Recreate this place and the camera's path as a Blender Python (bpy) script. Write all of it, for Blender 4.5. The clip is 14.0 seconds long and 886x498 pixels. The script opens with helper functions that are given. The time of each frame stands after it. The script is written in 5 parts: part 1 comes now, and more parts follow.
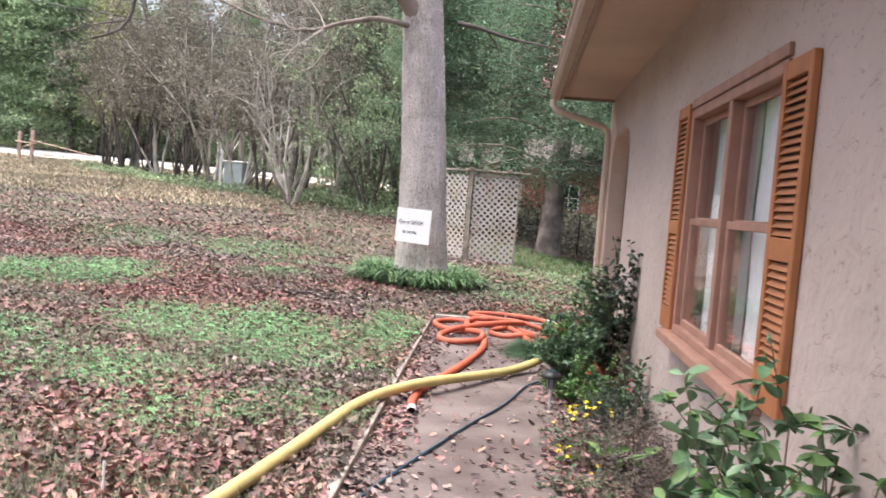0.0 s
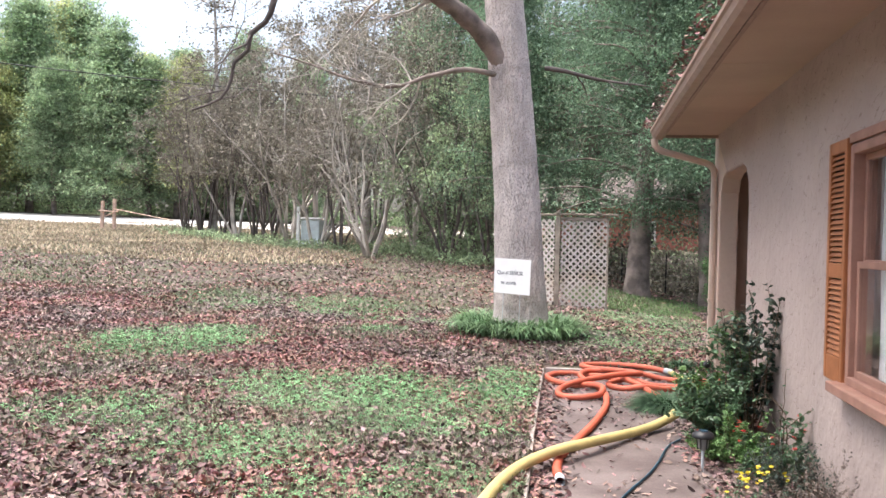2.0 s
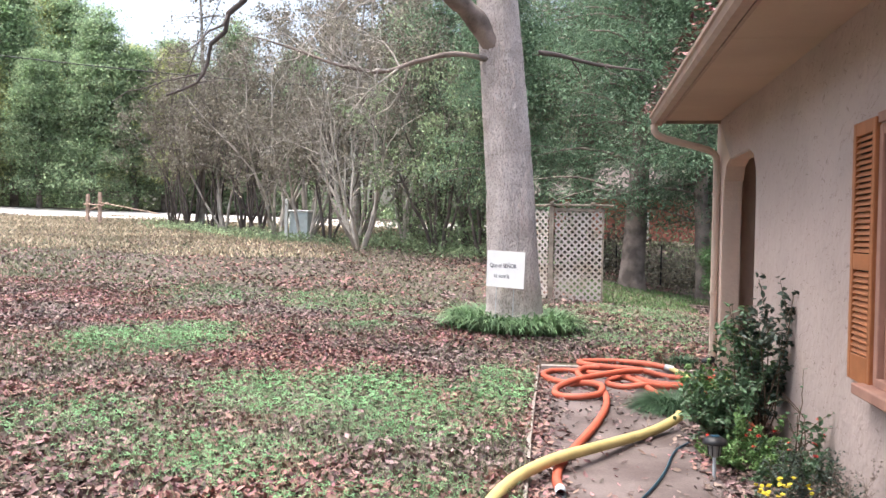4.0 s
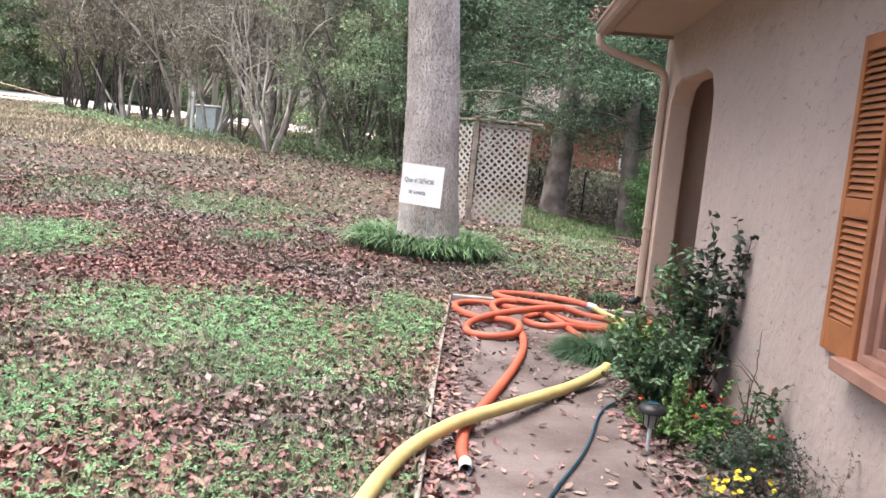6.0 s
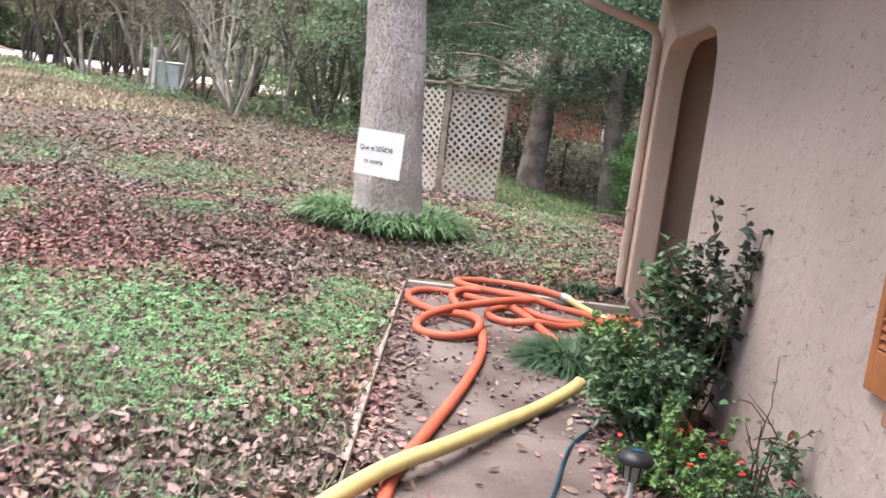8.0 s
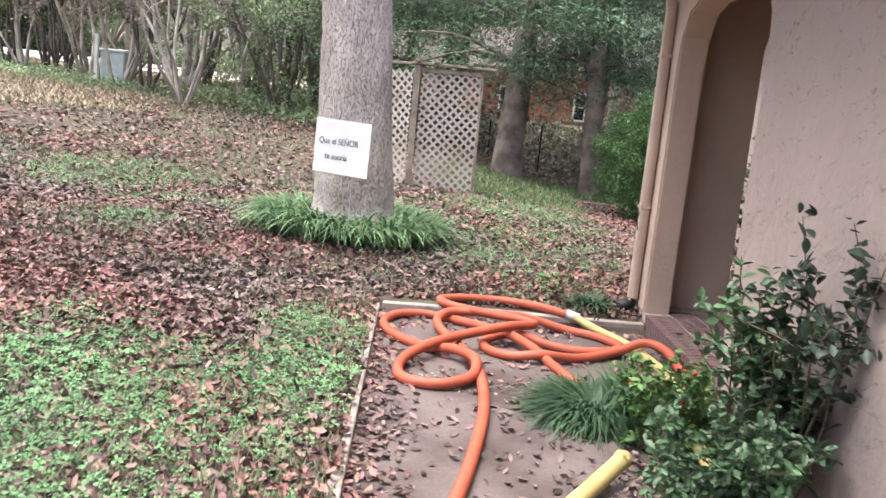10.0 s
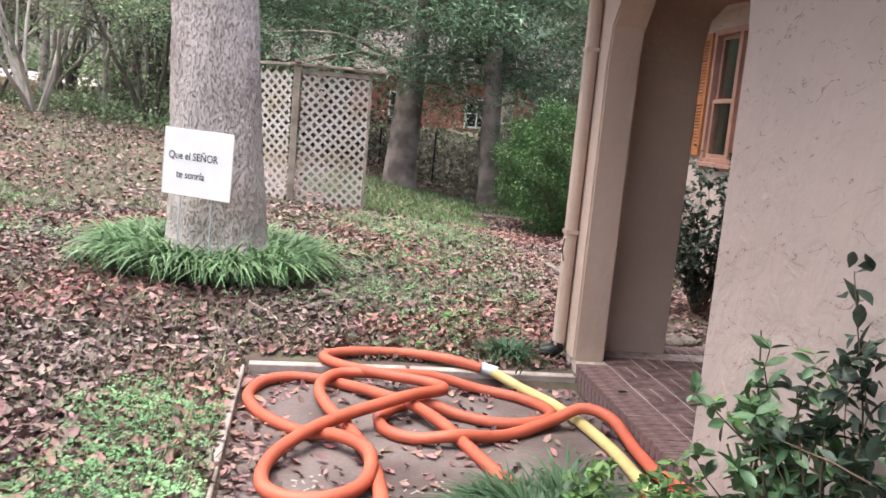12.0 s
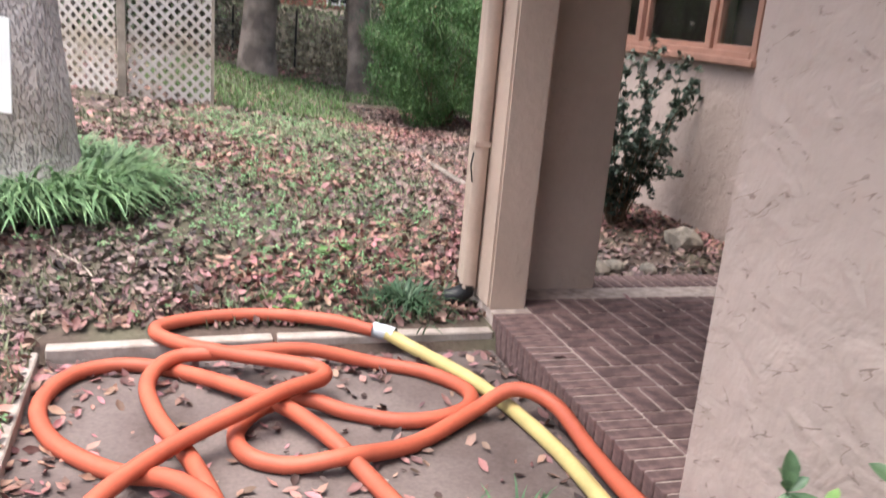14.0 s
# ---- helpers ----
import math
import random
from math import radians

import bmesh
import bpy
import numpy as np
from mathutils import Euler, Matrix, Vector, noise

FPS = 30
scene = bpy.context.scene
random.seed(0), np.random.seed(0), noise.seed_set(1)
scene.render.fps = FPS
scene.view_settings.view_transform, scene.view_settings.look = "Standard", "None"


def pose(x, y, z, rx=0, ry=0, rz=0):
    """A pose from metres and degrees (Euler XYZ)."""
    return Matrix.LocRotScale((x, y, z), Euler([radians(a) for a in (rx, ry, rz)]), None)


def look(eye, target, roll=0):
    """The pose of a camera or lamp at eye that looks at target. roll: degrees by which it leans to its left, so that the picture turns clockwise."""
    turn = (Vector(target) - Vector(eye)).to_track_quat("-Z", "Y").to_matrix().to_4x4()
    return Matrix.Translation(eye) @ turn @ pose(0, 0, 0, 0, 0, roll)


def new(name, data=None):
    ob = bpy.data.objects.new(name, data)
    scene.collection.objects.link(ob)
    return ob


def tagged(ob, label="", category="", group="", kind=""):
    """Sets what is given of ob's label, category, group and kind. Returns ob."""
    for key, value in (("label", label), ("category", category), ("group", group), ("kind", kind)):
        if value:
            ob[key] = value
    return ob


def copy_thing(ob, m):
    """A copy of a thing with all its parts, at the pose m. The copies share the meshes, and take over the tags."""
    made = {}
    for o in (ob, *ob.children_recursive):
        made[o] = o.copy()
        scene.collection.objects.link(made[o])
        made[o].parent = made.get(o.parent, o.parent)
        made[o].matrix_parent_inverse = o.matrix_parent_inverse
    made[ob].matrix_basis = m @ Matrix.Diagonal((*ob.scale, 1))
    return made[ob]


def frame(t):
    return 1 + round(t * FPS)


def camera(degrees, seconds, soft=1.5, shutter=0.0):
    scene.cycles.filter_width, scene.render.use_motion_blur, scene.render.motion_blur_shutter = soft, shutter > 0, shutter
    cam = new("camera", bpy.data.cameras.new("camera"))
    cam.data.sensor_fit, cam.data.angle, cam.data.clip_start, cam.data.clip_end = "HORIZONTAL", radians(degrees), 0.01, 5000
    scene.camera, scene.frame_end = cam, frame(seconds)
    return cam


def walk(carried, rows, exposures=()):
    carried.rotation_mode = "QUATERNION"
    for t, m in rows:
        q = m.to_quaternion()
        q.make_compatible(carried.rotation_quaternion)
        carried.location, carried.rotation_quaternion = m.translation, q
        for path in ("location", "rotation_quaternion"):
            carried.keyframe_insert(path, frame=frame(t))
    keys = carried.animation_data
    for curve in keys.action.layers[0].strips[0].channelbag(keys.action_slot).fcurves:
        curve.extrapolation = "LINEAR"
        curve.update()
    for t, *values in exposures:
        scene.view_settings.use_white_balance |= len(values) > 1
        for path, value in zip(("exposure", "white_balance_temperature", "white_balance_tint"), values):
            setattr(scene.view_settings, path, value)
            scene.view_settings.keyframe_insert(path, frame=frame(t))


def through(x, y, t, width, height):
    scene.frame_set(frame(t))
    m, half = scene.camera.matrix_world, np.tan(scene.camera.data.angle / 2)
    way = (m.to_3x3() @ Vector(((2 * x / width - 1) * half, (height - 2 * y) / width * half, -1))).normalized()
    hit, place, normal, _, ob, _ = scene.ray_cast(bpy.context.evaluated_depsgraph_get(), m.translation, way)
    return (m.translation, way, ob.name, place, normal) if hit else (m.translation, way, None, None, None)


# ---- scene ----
cam = camera(55.3, 14.0, 1.5, 0.4)
PATH = [
    (0, (-0.105, 0.291, 1.391), (-0.277, 2.28, 1.275), 4.7),
    (0.5, (-0.175, 0.341, 1.391), (-0.429, 2.322, 1.292), 4.3),
    (1, (-0.368, 0.408, 1.397), (-0.652, 2.386, 1.3), 4.5),
    (1.5, (-0.563, 0.484, 1.428), (-0.865, 2.46, 1.356), 1.2),
    (2, (-0.596, 0.493, 1.463), (-0.925, 2.466, 1.442), 1.4),
    (4.3, (-0.689, 1.024, 1.447), (-0.987, 3.001, 1.4), 1.0),
    (4.5, (-0.721, 1.076, 1.427), (-0.974, 3.058, 1.329), 1.5),
    (5, (-0.684, 1.381, 1.399), (-0.911, 3.36, 1.222), 2.3),
    (5.5, (-0.662, 1.677, 1.398), (-0.844, 3.656, 1.177), 3.7),
    (6, (-0.715, 2.053, 1.413), (-0.817, 4.037, 1.184), 5.6),
    (6.5, (-0.696, 2.266, 1.388), (-0.91, 4.233, 1.093), 6.1),
    (7, (-0.588, 2.532, 1.416), (-1.025, 4.456, 1.088), 5.5),
    (7.5, (-0.557, 2.818, 1.392), (-0.893, 4.76, 1.051), 5.9),
    (8, (-0.556, 3.154, 1.416), (-0.604, 5.131, 1.117), 7.1),
    (8.2, (-0.556, 3.257, 1.414), (-0.592, 5.231, 1.098), 6.1),
    (10.3, (-0.715, 4.656, 1.442), (-0.675, 6.628, 1.112), 5.5),
    (10.5, (-0.695, 4.804, 1.466), (-0.667, 6.78, 1.157), 5.0),
    (11, (-0.66, 5.085, 1.455), (-0.628, 7.065, 1.171), 5.1),
    (11.5, (-0.653, 5.419, 1.441), (-0.426, 7.389, 1.179), 5.6),
    (12, (-0.638, 5.69, 1.431), (-0.355, 7.648, 1.139), 5.2),
    (12.5, (-0.523, 5.967, 1.477), (-0.222, 7.921, 1.176), 2.6),
    (13, (-0.51, 6.248, 1.447), (-0.194, 8.19, 1.091), 2.9),
    (13.5, (-0.513, 6.586, 1.467), (0.027, 8.475, 1.094), 4.8),
    (14, (-0.475, 6.965, 1.424), (0.114, 8.8, 0.887), 4.9),
]
walk(cam, [(t, look(eye, target, roll)) for t, eye, target, roll in PATH])

# overcast daylight: a bright even sky and a broad, weak sun
SUN_UP, SUN_AZ = radians(74), radians(262)
world = bpy.data.worlds.new("world")
scene.world = world
world.use_nodes = True
_w = world.node_tree.nodes
_w.clear()
_sky = _w.new("ShaderNodeTexSky")
_sky.sky_type, _sky.sun_disc = "NISHITA", False
_sky.sun_elevation, _sky.sun_rotation = SUN_UP, SUN_AZ
_sky.air_density, _sky.dust_density, _sky.ozone_density = 1.0, 6.0, 1.0
_grey = _w.new("ShaderNodeHueSaturation")
_grey.inputs["Saturation"].default_value = 0.8
_bg = _w.new("ShaderNodeBackground")
_bg.inputs["Strength"].default_value = 0.15
_out = _w.new("ShaderNodeOutputWorld")
world.node_tree.links.new(_sky.outputs[0], _grey.inputs["Color"])
world.node_tree.links.new(_grey.outputs[0], _bg.inputs[0])
world.node_tree.links.new(_bg.outputs[0], _out.inputs[0])
sun = new("sun", bpy.data.lights.new("sun", "SUN"))
sun.data.energy, sun.data.angle, sun.data.color = 1.35, radians(50), (1.0, 0.99, 0.99)
sun.rotation_euler = Euler((math.pi / 2 - SUN_UP, 0, math.pi - SUN_AZ))
scene.view_settings.exposure = 1.62

# ---- materials ----
def math_node(N, L, kind, a, b):
    n = N.new("ShaderNodeMath")
    n.operation = kind
    for socket, v in zip(n.inputs, (a, b)):
        if isinstance(v, (int, float)):
            socket.default_value = v
        else:
            L.new(v, socket)
    return n.outputs[0]


def mix_in(N, L, under, colour, amount):
    n = N.new("ShaderNodeMix")
    n.data_type = "RGBA"
    L.new(amount, n.inputs["Factor"])
    L.new(under, n.inputs["A"])
    n.inputs["B"].default_value = (*colour, 1)
    return n.outputs["Result"]


def lines(N, L, coords, scale, width, distortion, patch, tilt=0.0, stretch=3.0):
    """Thin lines drawn out along one slant of an upright wall, in patches only: 0 to 1."""
    mp = N.new("ShaderNodeMapping")
    mp.vector_type = "TEXTURE"
    mp.inputs["Rotation"].default_value = (tilt, 0, 0)
    mp.inputs["Scale"].default_value = (1, stretch, 1)
    L.new(coords, mp.inputs["Vector"])
    coords = mp.outputs[0]
    a = N.new("ShaderNodeTexNoise")
    a.inputs["Scale"].default_value, a.inputs["Detail"].default_value, a.inputs["Distortion"].default_value = scale, 3, distortion
    L.new(coords, a.inputs["Vector"])
    off = math_node(N, L, "ABSOLUTE", math_node(N, L, "SUBTRACT", a.outputs["Fac"], 0.5), 0)
    line = math_node(N, L, "LESS_THAN", off, width)
    b = N.new("ShaderNodeTexNoise")
    b.inputs["Scale"].default_value, b.inputs["Detail"].default_value = scale * 1.6, 2
    L.new(coords, b.inputs["Vector"])
    return math_node(N, L, "MULTIPLY", line, math_node(N, L, "GREATER_THAN", b.outputs["Fac"], patch))


def mat(name, colour, rough=0.8, metal=0.0, spread=0.15, scale=8.0, bump=0.2, bump_scale=60.0, island=0.0, second=None, coords="Object", spec=0.3, mix=(0.4, 0.6), through=0.0, cracks=False, furrows=False):
    """A procedural surface: two scales of noise for colour, fine relief; island: variation from piece to piece."""
    m = bpy.data.materials.new(name)
    m.use_nodes = True
    nt = m.node_tree
    N, L = nt.nodes, nt.links
    bsdf = N["Principled BSDF"]
    bsdf.inputs["Roughness"].default_value, bsdf.inputs["Metallic"].default_value = rough, metal
    bsdf.inputs["Specular IOR Level"].default_value = spec
    tc = N.new("ShaderNodeTexCoord")
    big = N.new("ShaderNodeTexNoise")
    big.inputs["Scale"].default_value, big.inputs["Detail"].default_value = scale, 5
    L.new(tc.outputs[coords], big.inputs["Vector"])
    ramp = N.new("ShaderNodeValToRGB")
    e = ramp.color_ramp.elements
    c = Vector(colour)
    other = Vector(second) if second else c * (1 - 1.6 * spread)
    e[0].position, e[1].position = mix
    e[0].color, e[1].color = (*other, 1), (*(c * (1 + 0.5 * spread) if not second else c), 1)
    L.new(big.outputs["Fac"], ramp.inputs["Fac"])
    last = ramp.outputs["Color"]
    fine = N.new("ShaderNodeTexNoise")
    fine.inputs["Scale"].default_value, fine.inputs["Detail"].default_value = bump_scale, 4
    L.new(tc.outputs[coords], fine.inputs["Vector"])
    hs = N.new("ShaderNodeHueSaturation")
    mr = N.new("ShaderNodeMapRange")
    mr.inputs["To Min"].default_value, mr.inputs["To Max"].default_value = 1 - spread, 1 + spread
    L.new(fine.outputs["Fac"], mr.inputs["Value"])
    L.new(mr.outputs[0], hs.inputs["Value"])
    L.new(last, hs.inputs["Color"])
    last = hs.outputs[0]
    if island:
        geo = N.new("ShaderNodeNewGeometry")
        h2 = N.new("ShaderNodeHueSaturation")
        a, b = N.new("ShaderNodeMapRange"), N.new("ShaderNodeMapRange")
        a.inputs["To Min"].default_value, a.inputs["To Max"].default_value = 1 - island, 1 + island
        b.inputs["To Min"].default_value, b.inputs["To Max"].default_value = 0.5 - island * 0.04, 0.5 + island * 0.04
        L.new(geo.outputs["Random Per Island"], a.inputs["Value"])
        wob = N.new("ShaderNodeMath")
        wob.operation = "MULTIPLY"
        wob.inputs[1].default_value = 7.31
        fr = N.new("ShaderNodeMath")
        fr.operation = "FRACT"
        L.new(geo.outputs["Random Per Island"], wob.inputs[0])
        L.new(wob.outputs[0], fr.inputs[0])
        L.new(fr.outputs[0], b.inputs["Value"])
        L.new(a.outputs[0], h2.inputs["Value"])
        L.new(b.outputs[0], h2.inputs["Hue"])
        L.new(last, h2.inputs["Color"])
        last = h2.outputs[0]
    relief = fine.outputs["Fac"]
    if cracks:      # short wandering trowel cracks, in patches
        thin = lines(N, L, tc.outputs[coords], 14.0, 0.0065, 0.3, 0.57, -0.50, 3.4)
        thin2 = lines(N, L, tc.outputs[coords], 17.0, 0.008, 0.4, 0.60, 0.30, 2.6)
        both = math_node(N, L, "MAXIMUM", thin, thin2)
        trowel = N.new("ShaderNodeTexNoise")
        trowel.inputs["Scale"].default_value, trowel.inputs["Detail"].default_value, trowel.inputs["Distortion"].default_value = 7.0, 3, 0.6
        L.new(tc.outputs[coords], trowel.inputs["Vector"])
        relief = math_node(N, L, "ADD", math_node(N, L, "MULTIPLY", relief, 0.7), math_node(N, L, "MULTIPLY", trowel.outputs["Fac"], 2.2))
        last = mix_in(N, L, last, (c[0] * .5, c[1] * .46, c[2] * .44), math_node(N, L, "MULTIPLY", both, 0.75))
        relief = math_node(N, L, "SUBTRACT", relief, math_node(N, L, "MULTIPLY", both, 2.5))
    if furrows:     # upright furrows between scaly plates
        mp = N.new("ShaderNodeMapping")
        mp.inputs["Scale"].default_value = (1, 1, 0.36)
        L.new(tc.outputs[coords], mp.inputs["Vector"])
        wv = N.new("ShaderNodeTexNoise")
        wv.inputs["Scale"].default_value, wv.inputs["Detail"].default_value = 85, 6
        wv.inputs["Distortion"].default_value = 0.35
        L.new(mp.outputs[0], wv.inputs["Vector"])
        rg = N.new("ShaderNodeMapRange")
        rg.inputs["From Min"].default_value, rg.inputs["From Max"].default_value = 0.485, 0.37
        L.new(wv.outputs["Fac"], rg.inputs["Value"])
        last = mix_in(N, L, last, (c[0] * .33, c[1] * .31, c[2] * .30), math_node(N, L, "MULTIPLY", rg.outputs[0], 0.6))
        relief = math_node(N, L, "SUBTRACT", relief, math_node(N, L, "MULTIPLY", rg.outputs[0], 2.0))
    L.new(last, bsdf.inputs["Base Color"])
    if bump:
        bp = N.new("ShaderNodeBump")
        bp.inputs["Strength"].default_value, bp.inputs["Distance"].default_value = bump, 0.01
        L.new(relief, bp.inputs["Height"])
        L.new(bp.outputs[0], bsdf.inputs["Normal"])
    if through:
        tr = N.new("ShaderNodeBsdfTranslucent")
        L.new(last, tr.inputs["Color"])
        mx = N.new("ShaderNodeMixShader")
        mx.inputs[0].default_value = through
        L.new(bsdf.outputs[0], mx.inputs[1])
        L.new(tr.outputs[0], mx.inputs[2])
        L.new(mx.outputs[0], N["Material Output"].inputs[0])
    return m


M = {}
M["soil"] = mat("soil", (0.085, 0.060, 0.050), 0.95, spread=0.3, scale=1.5, bump=0.8, bump_scale=45, coords="Object", second=(0.10, 0.09, 0.062))
M["stucco"] = mat("stucco", (0.432, 0.348, 0.316), 0.9, spread=0.05, scale=1.2, bump=0.8, bump_scale=22, cracks=True)
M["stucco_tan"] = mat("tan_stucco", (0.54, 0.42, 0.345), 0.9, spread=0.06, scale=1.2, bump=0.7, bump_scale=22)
M["fascia"] = mat("fascia", (0.33, 0.235, 0.19), 0.6, spread=0.08, bump=0.05)
M["gutter"] = mat("gutter", (0.37, 0.265, 0.215), 0.45, spread=0.06, bump=0.03)
M["soffit"] = mat("soffit", (0.47, 0.36, 0.29), 0.85, spread=0.06, scale=1.0, bump=0.05)
M["shutter"] = mat("shutter", (0.36, 0.14, 0.06), 0.55, spread=0.1, scale=5, bump=0.1)
M["trim"] = mat("trim", (0.335, 0.183, 0.14), 0.6, spread=0.1, scale=5, bump=0.1)
M["curtain"] = mat("curtain", (0.84, 0.86, 0.89), 0.9, spread=0.03, bump=0.02)
# near-black colour standing for shade indoors and behind the shutter louvres
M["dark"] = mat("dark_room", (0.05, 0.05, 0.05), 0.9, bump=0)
M["brick"] = mat("porch_brick", (0.18, 0.115, 0.11), 0.75, spread=0.25, scale=14, bump=0.3, bump_scale=90)
M["mortar"] = mat("mortar", (0.46, 0.38, 0.34), 0.95, spread=0.15, scale=20, bump=0.3)
M["concrete"] = mat("path_concrete", (0.160, 0.128, 0.121), 0.85, spread=0.3, scale=2.2, bump=0.3, bump_scale=60, second=(0.085, 0.063, 0.059), mix=(0.36, 0.64))
M["oldwood"] = mat("weathered_wood", (0.33, 0.28, 0.23), 0.9, spread=0.2, scale=6, bump=0.4, bump_scale=50)
M["lattice"] = mat("lattice_wood", (0.55, 0.50, 0.47), 0.9, spread=0.14, scale=2.5, bump=0.2, second=(0.38, 0.31, 0.22), mix=(0.25, 0.55))
M["bark"] = mat("oak_bark", (0.60, 0.53, 0.505), 0.95, spread=0.25, scale=3, bump=0.8, bump_scale=40, second=(0.46, 0.40, 0.375), furrows=True)
M["bark2"] = mat("cedar_bark", (0.26, 0.21, 0.185), 0.95, spread=0.3, scale=3, bump=0.6)
M["twig"] = mat("myrtle_bark", (0.52, 0.47, 0.42), 0.9, spread=0.25, scale=2, bump=0.1)
M["twig2"] = mat("dark_bark", (0.15, 0.125, 0.115), 0.9, spread=0.25, scale=2, bump=0.1)
M["leaf_fall"] = mat("fallen_leaves", (0.218, 0.104, 0.089), 0.6, spread=0.2, scale=0.7, bump=0.1, island=0.9, second=(0.170, 0.118, 0.108), spec=0.45)
M["clover"] = mat("ground_cover", (0.19, 0.36, 0.168), 0.7, spread=0.2, scale=0.8, bump=0, island=0.35, through=0.25)
M["grass"] = mat("grass", (0.215, 0.235, 0.15), 0.7, spread=0.2, scale=0.5, bump=0, island=0.4, through=0.25)
M["liriope"] = mat("liriope", (0.20, 0.32, 0.16), 0.5, spread=0.15, scale=2, bump=0, island=0.4, through=0.2)
M["cedar"] = mat("cedar_green", (0.195, 0.295, 0.19), 0.7, spread=0.2, scale=0.6, bump=0, island=0.55, through=0.35)
M["wood_green"] = mat("woods_green", (0.36, 0.46, 0.27), 0.7, spread=0.2, scale=0.2, bump=0, island=0.5, through=0.25)
M["woods_dark"] = mat("woods_dark", (0.34, 0.45, 0.27), 0.7, spread=0.2, scale=0.2, bump=0, island=0.5, through=0.4)
M["dry_leaf"] = mat("sparse_leaves", (0.29, 0.265, 0.21), 0.8, spread=0.2, scale=0.3, bump=0, island=0.5, through=0.2)
M["yellow_leaf"] = mat("yellow_leaves", (0.50, 0.54, 0.26), 0.7, spread=0.2, scale=0.3, bump=0, island=0.4, through=0.45)
M["shrub"] = mat("shrub_leaf", (0.095, 0.170, 0.088), 0.4, spread=0.15, scale=3, bump=0, island=0.4, through=0.15, spec=0.4)
M["shrub_dark"] = mat("shrub_dark_leaf", (0.05, 0.075, 0.055), 0.45, spread=0.15, scale=3, bump=0, island=0.4, through=0.1, spec=0.4)
M["shrub_fresh"] = mat("shrub_fresh_leaf", (0.14, 0.25, 0.085), 0.5, spread=0.15, scale=3, bump=0, island=0.35, through=0.2)
M["hedge"] = mat("hedge_leaf", (0.08, 0.16, 0.055), 0.55, spread=0.15, scale=3, bump=0, island=0.45, through=0.15)
M["stem"] = mat("shrub_stem", (0.14, 0.10, 0.07), 0.85, bump=0.1)
M["orange"] = mat("orange_hose", (0.47, 0.112, 0.066), 0.5, spread=0.10, scale=4, bump=0.05)
M["yellow"] = mat("yellow_hose", (0.52, 0.42, 0.18), 0.5, spread=0.08, scale=6, bump=0.1)
M["straw"] = mat("straw_grass", (0.42, 0.35, 0.25), 0.8, spread=0.2, scale=0.3, bump=0, island=0.35, through=0.2)
M["paint_chip"] = mat("pale_chips", (0.36, 0.32, 0.29), 0.8, bump=0)
M["board"] = mat("pale_board", (0.38, 0.33, 0.30), 0.9, spread=0.2, scale=7, bump=0.4, bump_scale=50, second=(0.25, 0.21, 0.185), mix=(0.3, 0.6))
M["pale_bark"] = mat("pale_bark", (0.5, 0.47, 0.44), 0.9, spread=0.3, scale=4, bump=0.2, second=(0.28, 0.25, 0.23))
M["downpipe"] = mat("downspout_paint", (0.55, 0.43, 0.355), 0.5, spread=0.08, scale=3, bump=0.05)
M["kerbstone"] = mat("old_kerb", (0.20, 0.17, 0.15), 0.9, spread=0.2, bump=0.3)
M["liriope_dark"] = mat("liriope_dark", (0.062, 0.120, 0.062), 0.5, spread=0.15, scale=2, bump=0, island=0.4, through=0.2)
M["cuff"] = mat("hose_cuff", (0.50, 0.54, 0.58), 0.5, spread=0.1, bump=0.05)
M["blue"] = mat("garden_hose", (0.015, 0.05, 0.08), 0.4, bump=0)
M["black"] = mat("black_plastic", (0.02, 0.02, 0.022), 0.4, bump=0.05)
M["lamp_lens"] = mat("lamp_lens", (0.3, 0.3, 0.29), 0.3, bump=0)
M["white"] = mat("white_board", (0.85, 0.85, 0.84), 0.6, spread=0.02, bump=0)
M["ink"] = mat("sign_ink", (0.03, 0.03, 0.06), 0.6, bump=0)
M["steel"] = mat("steel_wire", (0.35, 0.35, 0.35), 0.45, 0.8, bump=0)
M["yflower"] = mat("yellow_petals", (0.70, 0.58, 0.06), 0.6, bump=0, island=0.15)
M["rflower"] = mat("red_petals", (0.5, 0.06, 0.04), 0.6, bump=0, island=0.2)
M["road"] = mat("road_surface", (0.55, 0.52, 0.50), 0.85, spread=0.08, scale=0.3, bump=0.1)
M["box"] = mat("pale_box", (0.66, 0.74, 0.76), 0.6, spread=0.06, bump=0.05)
M["redbrick"] = mat("house_brick", (0.48, 0.20, 0.155), 0.85, spread=0.15, scale=5, bump=0.2)
M["roof"] = mat("roof_shingle", (0.16, 0.13, 0.12), 0.9, spread=0.25, scale=12, bump=0.5)
M["stone"] = mat("field_stone", (0.25, 0.22, 0.19), 0.9, spread=0.25, scale=8, bump=0.4)
M["orangepost"] = mat("sawn_wood", (0.55, 0.40, 0.32), 0.85, spread=0.15, bump=0.1)
M["fallen_bark"] = mat("pale_branch", (0.42, 0.34, 0.29), 0.9, spread=0.2, bump=0.1)

_g = bpy.data.materials.new("window_glass")
_g.use_nodes = True
_b = _g.node_tree.nodes["Principled BSDF"]
_b.inputs["Base Color"].default_value = (1, 1, 1, 1)
_b.inputs["Roughness"].default_value, _b.inputs["Transmission Weight"].default_value, _b.inputs["IOR"].default_value = 0.02, 1.0, 1.45
M["glass"] = _g


